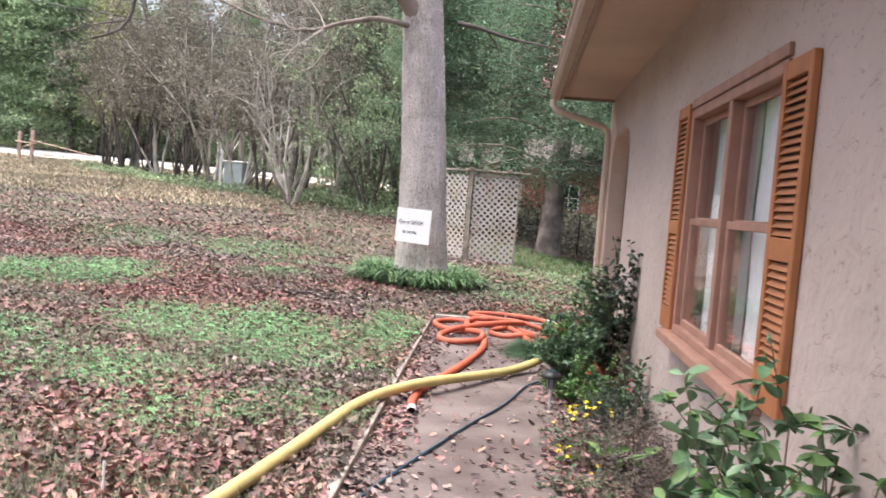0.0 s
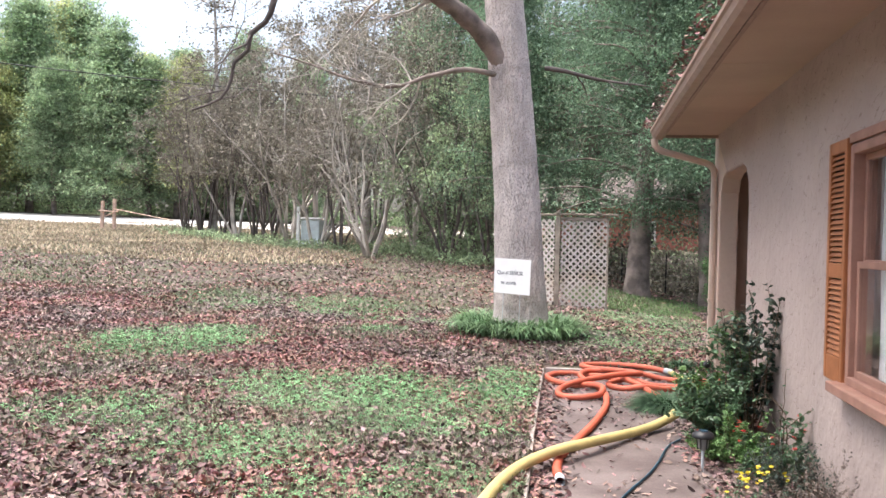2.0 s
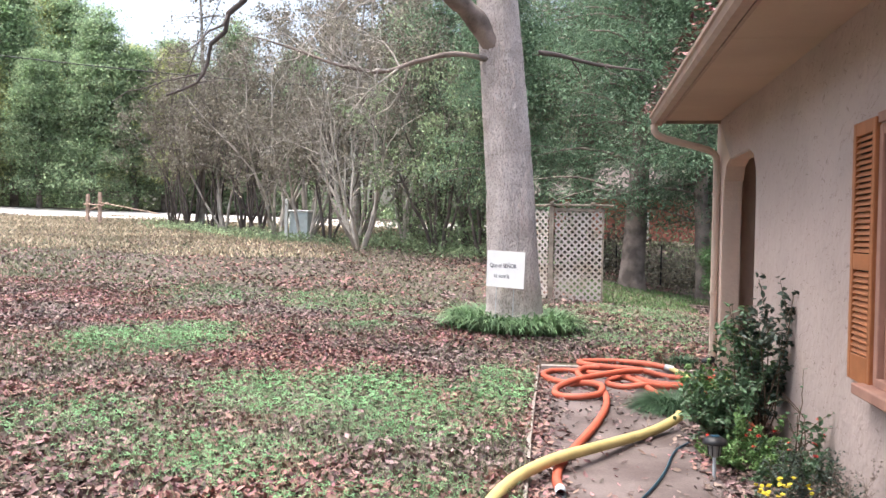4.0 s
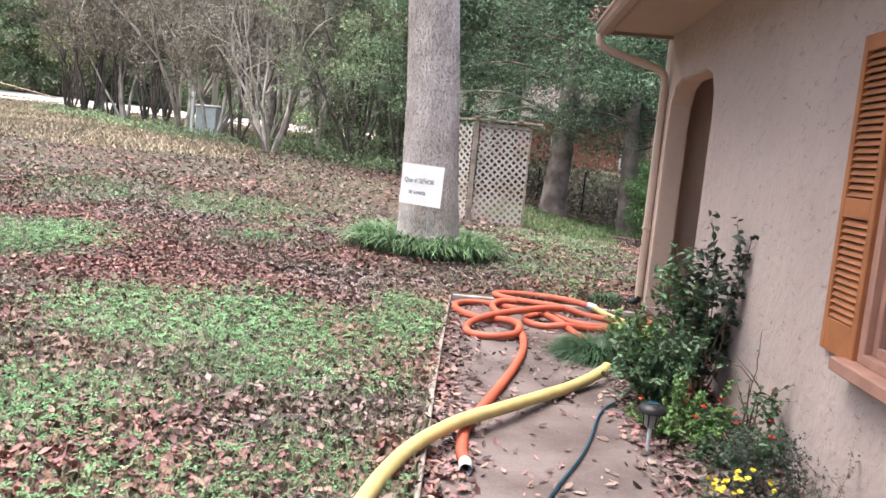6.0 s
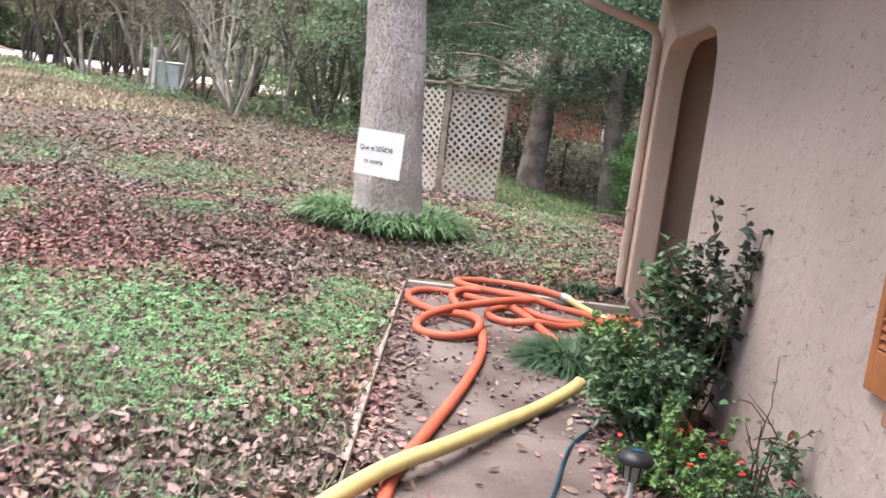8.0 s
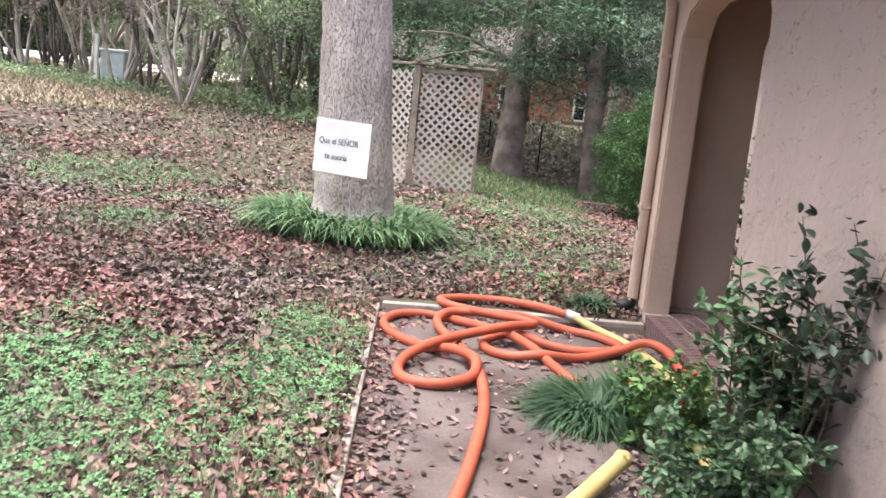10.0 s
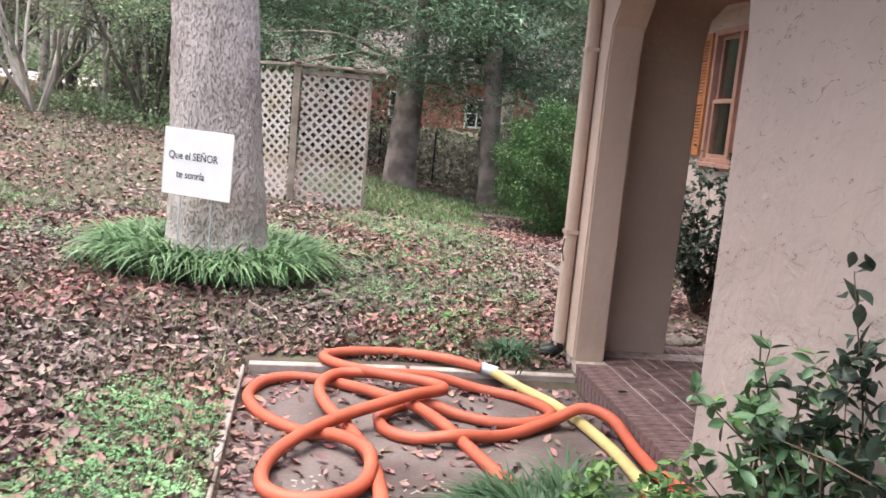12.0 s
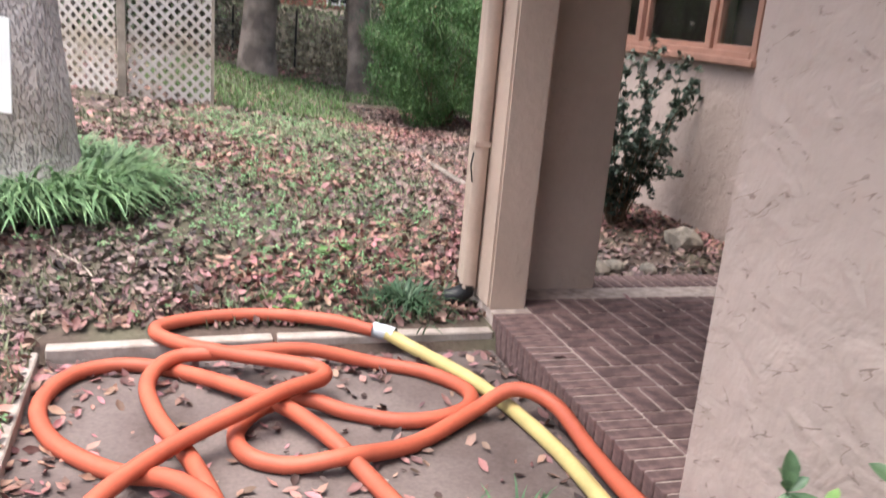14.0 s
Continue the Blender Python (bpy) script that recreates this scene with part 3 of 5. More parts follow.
# windows: two double-hung sashes between louvred shutters
def sash_window(name, x, y0, y1, z0, z1, cuts, rail, label):
    """A window in a wall that faces -x: outer frame, mullion, and upper and lower sashes with glass."""
    w = empty(name, x, (y0 + y1) / 2, z0, label, "window", kind="structure")
    Y, Z = (y1 - y0) / 2, z1 - z0
    fr = 0.055
    frame_rows = [(-.015, -Y, 0, .12, -Y + fr, Z), (-.015, Y - fr, 0, .12, Y, Z), (-.015, -Y + fr, Z - fr, .12, Y - fr, Z), (-.02, -Y + fr, 0, .12, Y - fr, fr * .8)]
    part("window_frame", boxes(*frame_rows, bevel=.004), "trim", w)
    c0 = (y0 + y1) / 2
    for c in cuts:
        part("mullion", boxes((-.01, abs(c) - c0 - .035, fr * .8, .11, abs(c) - c0 + .035, Z - fr), bevel=.004), "trim", w)
    lim = [-Y + fr] + [abs(c) - c0 for c in cuts] + [Y - fr]
    for k in range(len(lim) - 1):
        a = lim[k] + (.035 if k else 0)
        b = lim[k + 1] - (.035 if k < len(lim) - 2 else 0)
        if b - a > 0.9 and len(lim) > 3:      # a fixed pane
            s = .035
            part("sash", boxes((.03, a, fr * .8, .06, a + s, Z - fr), (.03, b - s, fr * .8, .06, b, Z - fr), (.03, a + s, Z - fr - s, .06, b - s, Z - fr), (.03, a + s, fr * .8, .06, b - s, fr * .8 + s), bevel=.003), "trim", w)
            p = part("pane", boxes((.042, a + s, fr * .8 + s, .046, b - s, Z - fr - s)), "glass", w)
            p.visible_shadow = False
            continue
        r = rail - z0
        for lo, hi, dx in ((r - .015, Z - fr, .05), (fr * .8, r + .015, .02)):
            s = .04
            part("sash", boxes((dx, a, lo, dx + .03, a + s, hi), (dx, b - s, lo, dx + .03, b, hi), (dx, a + s, hi - s, dx + .03, b - s, hi), (dx, a + s, lo, dx + .03, b - s, lo + s), bevel=.003), "trim", w)
            p = part("pane", boxes((dx + .012, a + s, lo + s, dx + .016, b - s, hi - s)), "glass", w)
            p.visible_shadow = False
    return w


def folds(name, y0, y1, z0, z1, x, parent, period=0.07, depth=0.018, gap=None):
    ys = np.arange(y0, y1, 0.01)
    wave = x + depth * np.sin(ys / period * 2 * np.pi) + 0.4 * depth * np.sin(ys / period * 1.37 * np.pi + 1)
    zs = np.linspace(z0, z1, 8)
    V = np.array([(wx + 0.004 * math.sin(7 * z + y), y, z) for z in zs for y, wx in zip(ys, wave)])
    n = len(ys)
    i, j = np.meshgrid(np.arange(7), np.arange(n - 1), indexing="ij")
    q = i * n + j
    return np_mesh(name, V, np.stack([q, q + 1, q + n + 1, q + n], -1).reshape(-1, 4), "curtain", parent, True)


win = sash_window("window_1", WX, W0, W1, WZ0, WZ1, [4.76], 1.385, "brown painted double-hung window with white curtains")
part("window_sill", boxes((-.10, -1.02, -.06, .02, 1.02, 0.0), bevel=.006), "trim", win)
part("window_trim", boxes((-.022, -.96, 1.39, .0, .96, 1.445), bevel=.003), "trim", win)
for a, b in ((4.82, 5.22), (5.34, 5.66), (3.88, 4.28), (4.36, 4.70)):
    cur = empty("curtain", WX + .115, (a + b) / 2, 0.72, "sheer white curtain hanging behind the window", "curtain", "window curtains")
    folds("cloth", a - (a + b) / 2, b - (a + b) / 2, 0.0, 1.34, .04, cur)
blind = empty("window_blind", WX + .19, 4.28, 2.0, "white slatted blind behind the curtain", "blind")
for k in range(26):
    part("slat", boxes((-.01, -.38, -.02 - k * .026, .012, .38, -.017 - k * .026)), "curtain", blind)


def shutter(x, yc, z0, z1, w, label):
    s = empty("shutter", x, yc, z0, label, "shutter", "louvred window shutters")
    H, st = z1 - z0, .045
    mid = H * .46
    part("stile", boxes((-.035, -w / 2, 0, -.003, -w / 2 + st, H), bevel=.004), "shutter", s)
    part("stile", boxes((-.035, w / 2 - st, 0, -.003, w / 2, H), bevel=.004), "shutter", s)
    for a, b in ((0, .15), (mid - .045, mid + .045), (H - .075, H)):
        part("rail", boxes((-.034, -w / 2 + st, a, -.004, w / 2 - st, b), bevel=.003), "shutter", s)
    # near-black sheet that paints the shade between the louvres
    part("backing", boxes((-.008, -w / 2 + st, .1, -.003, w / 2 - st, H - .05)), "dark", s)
    louvre = None
    for a, b in ((.155, mid - .05), (mid + .05, H - .08)):
        n = int((b - a) / .031)
        for k in range(n):
            z = a + (k + .5) * (b - a) / n
            if louvre is None:
                bm = bmesh.new()
                prism(bm, [(-.032, -w / 2 + st, -.013), (-.028, -w / 2 + st, -.015), (-.007, -w / 2 + st, .011), (-.012, -w / 2 + st, .013)], (0, w - 2 * st, 0))
                louvre = part("louvre", bm, "shutter", s)
                louvre.location.z = z
            else:
                o = new("louvre", louvre.data)
                o.parent, o.location = s, (0, 0, z)
    return s


shutter(WX, 3.64, 0.675, 2.045, 0.35, "rust-orange louvred shutter by the near end of the window")
shutter(WX, 5.905, 0.675, 2.115, 0.36, "rust-orange louvred shutter by the far end of the window")
win2 = sash_window("window_2", NX, V0, V1, VZ0, VZ1, [12.44, 13.46], 1.90, "brown painted three-part window of the set-back wing")
part("window_sill", boxes((-.06, -1.12, -.05, .02, 1.12, 0.0), bevel=.006), "trim", win2)
bl = empty("window_blind", NX + .13, 12.95, 2.55, "pale blue rolled blind at the top of the wing window", "blind")
part("roll", boxes((0, -.5, -.13, .03, .5, 0)), "curtain", bl)
shutter(NX, 14.21, 1.34, 2.58, 0.34, "rust-orange louvred shutter by the wing window")

# the porch floor of brick: mortar bed, then every brick
bed = boxes((WX + .01, 8.58, -0.14, 3.3, 11.04, 0.0675))
tagged(mesh_object("porch_floor", bed, "mortar"), "red-brown brick porch floor with pale joints", "floor", kind="structure")

# ---- things in the yard ----
rng = np.random.default_rng(5)
# the two suction hoses
HZ = -0.025


def hose(name, pts, r, material, label, group="", sides=14, ribs=True):
    p = spline(pts, 0.03)
    L = np.concatenate([[0], np.cumsum(np.linalg.norm(np.diff(p, axis=0), axis=1))])
    n = int(L[-1] / (0.0058 if ribs else 0.03))
    s = np.linspace(0, L[-1], n)
    q = np.stack([np.interp(s, L, p[:, k]) for k in range(3)], -1)
    k = np.ones(9) / 9
    for c in range(3):
        q[4:-4, c] = np.convolve(q[:, c], k, "valid")
    rad = r + (0.0036 * (np.arange(n) % 2) if ribs else 0)
    ob = empty(name, *q[0], label, "hose", group)
    v, f = tube(q - q[0], rad, sides)
    np_mesh("tube", v, f, material, ob, not ribs)
    return ob


def cuff(parent, a, b, r, material, name="cuff"):
    d = np.array(b, float) - a
    v, f = tube([np.array(a) + d * t for t in (0, .04, .5, .96, 1)], [r * .96, r, r, r, r * .96], 18)
    v2, f2 = tube([np.array(a) + d * t for t in (0.02, .5, .98)], [r * .82] * 3, 18)
    V, F = gather([(v, f), (v2, f2[:, ::-1])])
    ob = np_mesh(name, V, F, material, parent, True)
    ob.location = -parent.location
    return ob


orange_pts = [(-.712, 5.90, HZ - .0), (-.735, 6.07, HZ), (-.72, 6.45, HZ - .005), (-.60, 7.01, HZ), (-.46, 7.7, HZ), (-.37, 8.3, HZ), (-.345, 8.72, HZ), (-.36, 9.1, HZ), (-.44, 9.45, HZ + .01), (-.56, 9.8, HZ + .01), (-.60, 10.05, HZ + .03), (-.50, 10.22, HZ + .05), (-.27, 10.22, HZ + .06), (0.02, 10.25, HZ + .05), (0.30, 10.2, HZ), (0.50, 10.08, HZ), (.62, 9.88, HZ), (.53, 9.70, HZ + .01), (.32, 9.67, HZ), (.12, 9.76, HZ), (-.04, 9.83, HZ + .03), (-.20, 9.80, HZ + .02), (-.30, 9.66, HZ), (-.27, 9.50, HZ), (-.14, 9.42, HZ), (.04, 9.40, HZ + .03), (.29, 9.50, HZ), (.56, 9.67, HZ + .02), (.74, 9.72, HZ + .08), (.86, 9.60, HZ + .07), (.89, 9.35, HZ + .02), (.86, 9.0, HZ + .05), (.80, 8.6, .12), (.75, 8.35, .13), (.70, 8.0, .08), (.68, 7.6, .04), (.68, 7.2, .03)]
oh = hose("orange_hose", orange_pts, 0.0275, "orange", "orange corrugated suction hose lying in loops on the concrete landing", "suction hoses")
cuff(oh, (-.705, 5.80, HZ), (-.712, 5.905, HZ), 0.032, "cuff", "grey_cuff")
orange2 = [(.34, 10.43, .03), (.16, 10.52, .05), (-.13, 10.61, .05), (-.42, 10.58, .05), (-.585, 10.48, .045), (-.50, 10.34, .04), (-.28, 10.17, HZ + .075), (-.10, 10.06, HZ + .085), (.03, 9.99, HZ + .08), (.03, 9.88, HZ + .09), (-.12, 9.77, HZ + .10), (-.30, 9.63, HZ + .09), (-.50, 9.48, HZ + .07), (-.68, 9.28, HZ + .05), (-.80, 9.06, HZ + .02), (-.80, 8.86, HZ), (-.68, 8.76, HZ), (-.52, 8.77, HZ + .01), (-.40, 8.90, HZ + .02), (-.38, 9.12, HZ + .05), (-.50, 9.32, HZ + .04), (-.68, 9.46, HZ), (-.88, 9.68, HZ), (-.96, 9.95, HZ), (-.88, 10.20, HZ), (-.70, 10.28, HZ), (-.50, 10.20, HZ), (-.30, 10.00, HZ + .02), (-.13, 9.77, HZ + .04), (.00, 9.54, HZ + .03), (.10, 9.30, HZ), (.19, 9.0, HZ), (.30, 8.75, HZ)]
oh2 = hose("orange_hose", orange2, 0.0275, "orange", "orange corrugated suction hose joined to the yellow one", "suction hoses")
yellow2 = [(.40, 10.40, .025), (.54, 10.27, HZ), (.66, 10.02, HZ), (.74, 9.72, HZ), (.79, 9.38, HZ), (.80, 9.05, HZ), (.76, 8.7, HZ + .03), (.66, 8.35, .05), (.58, 8.0, .04), (.57, 7.6, .03), (.57, 7.2, .03)]
yh = hose("yellow_hose", yellow2, 0.029, "yellow", "yellow smooth suction hose beside the brick porch edge", "suction hoses", ribs=False)
cuff(yh, (.345, 10.45, .03), (.43, 10.385, .022), 0.034, "cuff", "grey_cuff")
yellow1 = [(-1.42, 2.6, .03), (-1.36, 3.1, .03), (-1.31, 3.54, .04), (-1.25, 3.95, .04), (-1.17, 4.5, .045), (-1.11, 5.0, .045), (-1.06, 5.4, .045), (-1.0, 5.7, .045), (-.91, 5.98, .045), (-.73, 6.34, .045), (-.54, 6.62, .037), (-.33, 7.0, .01), (-.08, 7.42, -.01), (.10, 7.68, .015), (.19, 7.77, .06)]
yh1 = hose("yellow_hose", yellow1, 0.037, "yellow", "thick yellow hose lying across the lawn and the path", "suction hoses", 18, ribs=False)
v, f = tube([(.175, 7.755, .052), (.19, 7.77, .06), (.205, 7.785, .068)], [.040, .042, .025], 18)
torn = np_mesh("torn_end", v - np.array(yh1.location), f, "yellow", yh1, True)
tagged(torn, "torn cut end of the yellow hose")
blue_pts = [(-1.0, 3.0, -.04), (-.86, 3.6, -.042), (-.72, 4.25, -.042), (-.60, 4.7, -.042), (-.46, 5.18, -.042), (-.30, 5.72, -.042), (-.15, 6.15, -.042), (-.04, 6.55, -.042), (.02, 6.85, -.042), (.09, 7.1, -.042), (.2, 7.3, -.04)]
gh = hose("garden_hose", blue_pts, 0.0085, "blue", "thin dark blue garden hose along the path", sides=10, ribs=False)

# the yard sign
sign = empty("yard_sign", -1.55, 11.755, 0.14, "white yard sign with black lettering on two wire stakes", "sign")
sign.rotation_euler = (0, radians(1.5), radians(-26.5))
part("board", boxes((-.28, -.004, .63, .28, .004, 1.095), bevel=.001), "white", sign)
for s in (-.13, .13):
    v, f = tube([(s, 0.008, -.15), (s, .008, .9)], .0045, 6)
    np_mesh("stake", v, f, "cuff", sign)


def lettering(text, size, at, parent, material="ink", bold=0.0):
    cu = bpy.data.curves.new("lettering", "FONT")
    cu.body, cu.size, cu.align_x, cu.align_y, cu.extrude, cu.offset = text, size, "CENTER", "CENTER", 0.0008, bold
    tmp = new("lettering", cu)
    me = bpy.data.meshes.new_from_object(tmp.evaluated_get(bpy.context.evaluated_depsgraph_get()))
    bpy.data.objects.remove(tmp)
    me.materials.clear()
    me.materials.append(M[material])
    ob = new("lettering", me)
    ob.parent, ob.location, ob.rotation_euler = parent, at, (math.pi / 2, 0, 0)
    ob.scale.x = .86
    return ob


lettering("Que el SE\u00d1OR", .075, (-.035, -.006, .905), sign)
lettering("te sonr\u00eda", .075, (-.05, -.006, .775), sign)

# solar path lamp
lamp = empty("solar_lamp", .23, 6.40, -.03, "grey plastic solar path lamp on a pale stake", "garden lamp")
v, f = tube([(0, 0, -.1), (0, 0, .12)], [.009, .011], 10)
np_mesh("stake", v, f, "cuff", lamp, True)
v, f = tube([(0, 0, .12), (0, 0, .135), (0, 0, .20), (0, 0, .215)], [.02, .034, .040, .036], 16)
np_mesh("lens", v, f, "lamp_lens", lamp, True)
for k in range(6):
    a = k * math.pi / 3
    v, f = tube([(.035 * math.cos(a), .035 * math.sin(a), .13), (.043 * math.cos(a), .043 * math.sin(a), .21)], .004, 5)
    np_mesh("rib", v, f, "black", lamp)
v, f = tube([(0, 0, .205), (0, 0, .212), (0, 0, .235), (0, 0, .25), (0, 0, .253)], [.075, .078, .066, .04, .002], 24)
np_mesh("cap", v, f, "black", lamp, True)
part("panel", boxes((-.024, -.024, .247, .024, .024, .2545)), "blue", lamp)
lamp2 = empty("solar_lamp", .26, 3.62, -.03, "grey plastic solar path lamp at the near flower bed", "garden lamp")
for o in list(lamp.children):
    c = new(o.name.split(".")[0], o.data)
    c.parent = lamp2

# pale chips on the landing
rc = np.random.default_rng(3)
for cx, cy, n in ((-.62, 8.95, 14), (-.15, 9.0, 8), (-.25, 8.8, 6), (-.5, 7.4, 5), (.1, 9.3, 5), (-.7, 6.9, 5)):
    for k in range(n):
        x, y = cx + rc.normal(0, .07), cy + rc.normal(0, .05)
        o = mesh_object("paint_chip", boxes((-.012, -.005, 0, .012, .005, .002)), "paint_chip")
        o.location, o.rotation_euler.z = (x, y, -.054), rc.uniform(0, 3)
        o.scale = (rc.uniform(.5, 1.6), rc.uniform(.5, 1.6), 1)
        tagged(o, "small pale flake lying on the concrete", "debris", "pale flakes")


# a thin white marker stake in the lawn
mk = empty("marker_stake", -1.78, 3.72, 0.0, "thin white marker stake standing in the leaves", "stake")
v, f = tube([(0, 0, -.1), (0, 0, .16)], .006, 8)
np_mesh("rod", v, f, "white", mk)

# lattice screen
screen = empty("lattice_screen", -1.10, 16.9, 0.2, "weathered wooden lattice screen with square posts", "screen")
for x, y, h in ((0, 0, 1.80), (-.98, .55, 1.78)):
    part("post", boxes((x - .045, y - .045, -.25, x + .045, y + .045, h), bevel=.006), "oldwood", screen)


def lattice(parent, origin, heading, w, h, pitch=0.128):
    """Two crossing layers of diagonal laths, each a real strip cut to the panel."""
    holder = empty("lattice_panel", 0, 0, 0)
    holder.parent, holder.location, holder.rotation_euler = parent, origin, (0, 0, heading)
    lay = []
    hw = 0.018
    for layer, sgn in ((0, 1), (1, -1)):
        lay.append([])
        y = -0.004 + 0.008 * layer
        n = int((w + h) / pitch) + 1
        for k in range(n):
            c = k * pitch + 0.03
            a = (max(0.0, c - h), min(c, h)) if sgn > 0 else (min(w, c), max(0.0, c - w))
            if sgn > 0:
                p0, p1 = (max(0.0, c - h), min(c, h)), (min(c, w), max(0.0, c - w))
            else:
                p0, p1 = (max(0.0, w - c), max(0.0, c - w)), (min(w, w - c + h), min(h, c))
            d = Vector((p1[0] - p0[0], 0, p1[1] - p0[1]))
            if d.length < 0.04:
                continue
            d.normalize()
            nrm = Vector((-d.z, 0, d.x)) * hw
            ring = [Vector((p0[0], y, p0[1])) - nrm, Vector((p1[0], y, p1[1])) - nrm, Vector((p1[0], y, p1[1])) + nrm, Vector((p0[0], y, p0[1])) + nrm]
            bm = bmesh.new()
            prism(bm, ring, (0, 0.007, 0))
            part("lath", bm, "lattice", holder)
    return holder


lattice(screen, (.07, 0, .0), 0.0, .88, 1.74)
lattice(screen, (-.94, .52, .0), math.atan2(-.50, .90), 1.0, 1.72)
part("edge_strip", boxes((.93, -.012, -.02, .965, .02, 1.76), bevel=.003), "oldwood", screen)
part("cap_board", boxes((-.10, -.07, 1.80, 1.14, .07, 1.835), bevel=.005), "oldwood", screen)
o = part("cap_board", boxes((-.02, -.07, 1.79, 1.14, .07, 1.825), bevel=.005), "oldwood", screen)
o.location, o.rotation_euler.z = (-1.04, .60, 0), math.atan2(-.53, .98)
part("rail", boxes((.05, -.02, 1.70, .95, .015, 1.76), bevel=.003), "oldwood", screen)
for k, x in enumerate((.0, .28, .75)):
    part("beam_end", boxes((x - .04, -.10, 1.836, x + .04, .10, 1.875), bevel=.005), "oldwood", screen)

# pale box, road barrier, neighbour's house, fence
bx = empty("utility_box", -9.8, 28.4, float(height(-9.8, 28.4)), "pale blue metal box standing among the trees by the road", "box")
part("body", boxes((-.33, -.30, -.1, .33, .30, .92), bevel=.03), "box", bx)
part("lid", boxes((-.36, -.33, .92, .36, .33, 1.0), bevel=.03), "white", bx)
part("post", boxes((-.40, -.55, -.1, -.30, -.45, 1.35), bevel=.01), "white", bx)
rb = empty("wooden_barrier", -22.2, 36.4, float(height(-22.2, 36.4)), "rough wooden barrier of two posts with slanting rails at the roadside", "barrier")
part("post", boxes((-.42, -.06, -.1, -.28, .06, 1.3), bevel=.01), "orangepost", rb)
part("post", boxes((.18, -.06, -.1, .32, .06, 1.4), bevel=.01), "orangepost", rb)
for a, b in (((-.5, -.1, .85), (.5, -.1, .80)), ((.2, -.1, .95), (3.2, -.1, .45)), ((-.5, .08, .5), (.6, .08, .95))):
    v, f = tube([a, b], .03, 6)
    np_mesh("rail", v, f, "orangepost", rb)


def neighbour_house(x, y, z):
    h = empty("neighbour_house", x, y, z, "single-storey red brick house with white windows beyond the trees", "house")
    part("wall", boxes((-6, 0, -.5, 8, 6, 2.7)), "redbrick", h)
    bm = bmesh.new()
    prism(bm, [(-6.6, -.5, 2.7), (8.6, -.5, 2.7), (8.6, 3, 4.6), (-6.6, 3, 4.6)], (0, 0, .12))
    part("roof", bm, "roof", h)
    for wx in (-3.6, -.9, 2.2, 5.2):
        w = empty("window", 0, 0, 0)
        w.parent, w.location = h, (wx, -.02, .9)
        part("frame", boxes((-.5, -.03, 0, -.42, .02, 1.2), (.42, -.03, 0, .5, .02, 1.2), (-.42, -.03, 1.12, .42, .02, 1.2), (-.42, -.03, 0, .42, .02, .08), (-.42, -.02, .56, .42, .02, .62), (-.03, -.02, .08, .03, .02, 1.12)), "white", w)
        part("pane", boxes((-.42, -.005, .08, .42, .005, 1.12)), "black", w)
    return h


neighbour_house(3.0, 40.0, .45)
fence = empty("wire_fence", 2.2, 23.0, .1, "rusty wire fence on thin steel posts behind the cedars", "fence")
for k in range(9):
    v, f = tube([(-4 + k * 1.1, .15 * math.sin(k), -.3), (-4 + k * 1.1 + .03 * math.sin(k * 3), .15 * math.sin(k), 1.15)], .02, 6)
    np_mesh("post", v, f, "black", fence)
for k in range(7):
    v, f = tube([(-4.0 + i * .55, .15 * math.sin(i / 2), .15 + k * .15 + .01 * math.sin(i * 1.3 + k)) for i in range(17)], .003, 4)
    np_mesh("wire", v, f, "steel", fence)
# overhead cable
cb = empty("overhead_cable", -23, 30, 7.9, "thin dark service cable over the lawn", "cable")
v, f = tube([(t * 60, t * 2, -1.5 * t - 5.5 * t * (1 - t)) for t in np.linspace(-.3, 1, 40)], .02, 5)
np_mesh("wire", v, f, "black", cb)
# stones by the porch
for k, (x, y, r) in enumerate([(1.86, 11.28, .09), (2.02, 11.33, .07), (2.2, 11.25, .06), (2.75, 11.75, .13)]):
    st = bmesh.new()
    bmesh.ops.create_icosphere(st, subdivisions=2, radius=r)
    for v in st.verts:
        v.co *= 1 + .25 * noise.noise(v.co * 9 + Vector((k, 0, 0)))
        v.co.z *= .7
    o = mesh_object("stone", st, "stone")
    o.location = (x, y, float(height(x, y)) + r * .35)
    tagged(o, "rounded grey stone beside the porch floor", "stone", "porch stones")

# ---- trees, shrubs ----
def limb(start, heading, length, r0, r1, rng, droop=0.0, wander=0.25, n=9):
    """Points and radii of one wandering branch."""
    p, d = [np.array(start, float)], np.array(heading, float)
    d /= np.linalg.norm(d)
    for k in range(n - 1):
        d = d + rng.normal(0, wander, 3) + np.array([0, 0, -droop])
        d /= np.linalg.norm(d)
        p.append(p[-1] + d * length / (n - 1))
    return np.array(p), np.linspace(r0, r1, n)


def branch_out(p, r, rng, levels, count, ratio, sides, droop=0.0, spread=0.9, out=None, tips=None):
    """Side branches off a limb, in levels; gathers tubes and tips."""
    out = [] if out is None else out
    tips = [] if tips is None else tips
    n = len(p)
    for k in range(count):
        i = rng.integers(max(1, n // 3), n)
        base = p[i]
        along = p[i] - p[i - 1]
        along = along / (np.linalg.norm(along) + 1e-9)
        d = along + rng.normal(0, spread, 3)
        L = np.linalg.norm(np.diff(p, axis=0), axis=1).sum() * ratio * rng.uniform(.6, 1.1)
        q, s = limb(base, d, L, r[i] * .55, max(r[i] * .12, .003), rng, droop, .3, 6)
        out.append(tube(q, s, sides))
        tips.append(q)
        if levels > 1:
            branch_out(q, s, rng, levels - 1, count, ratio, max(3, sides - 1), droop, spread, out, tips)
    return out, tips


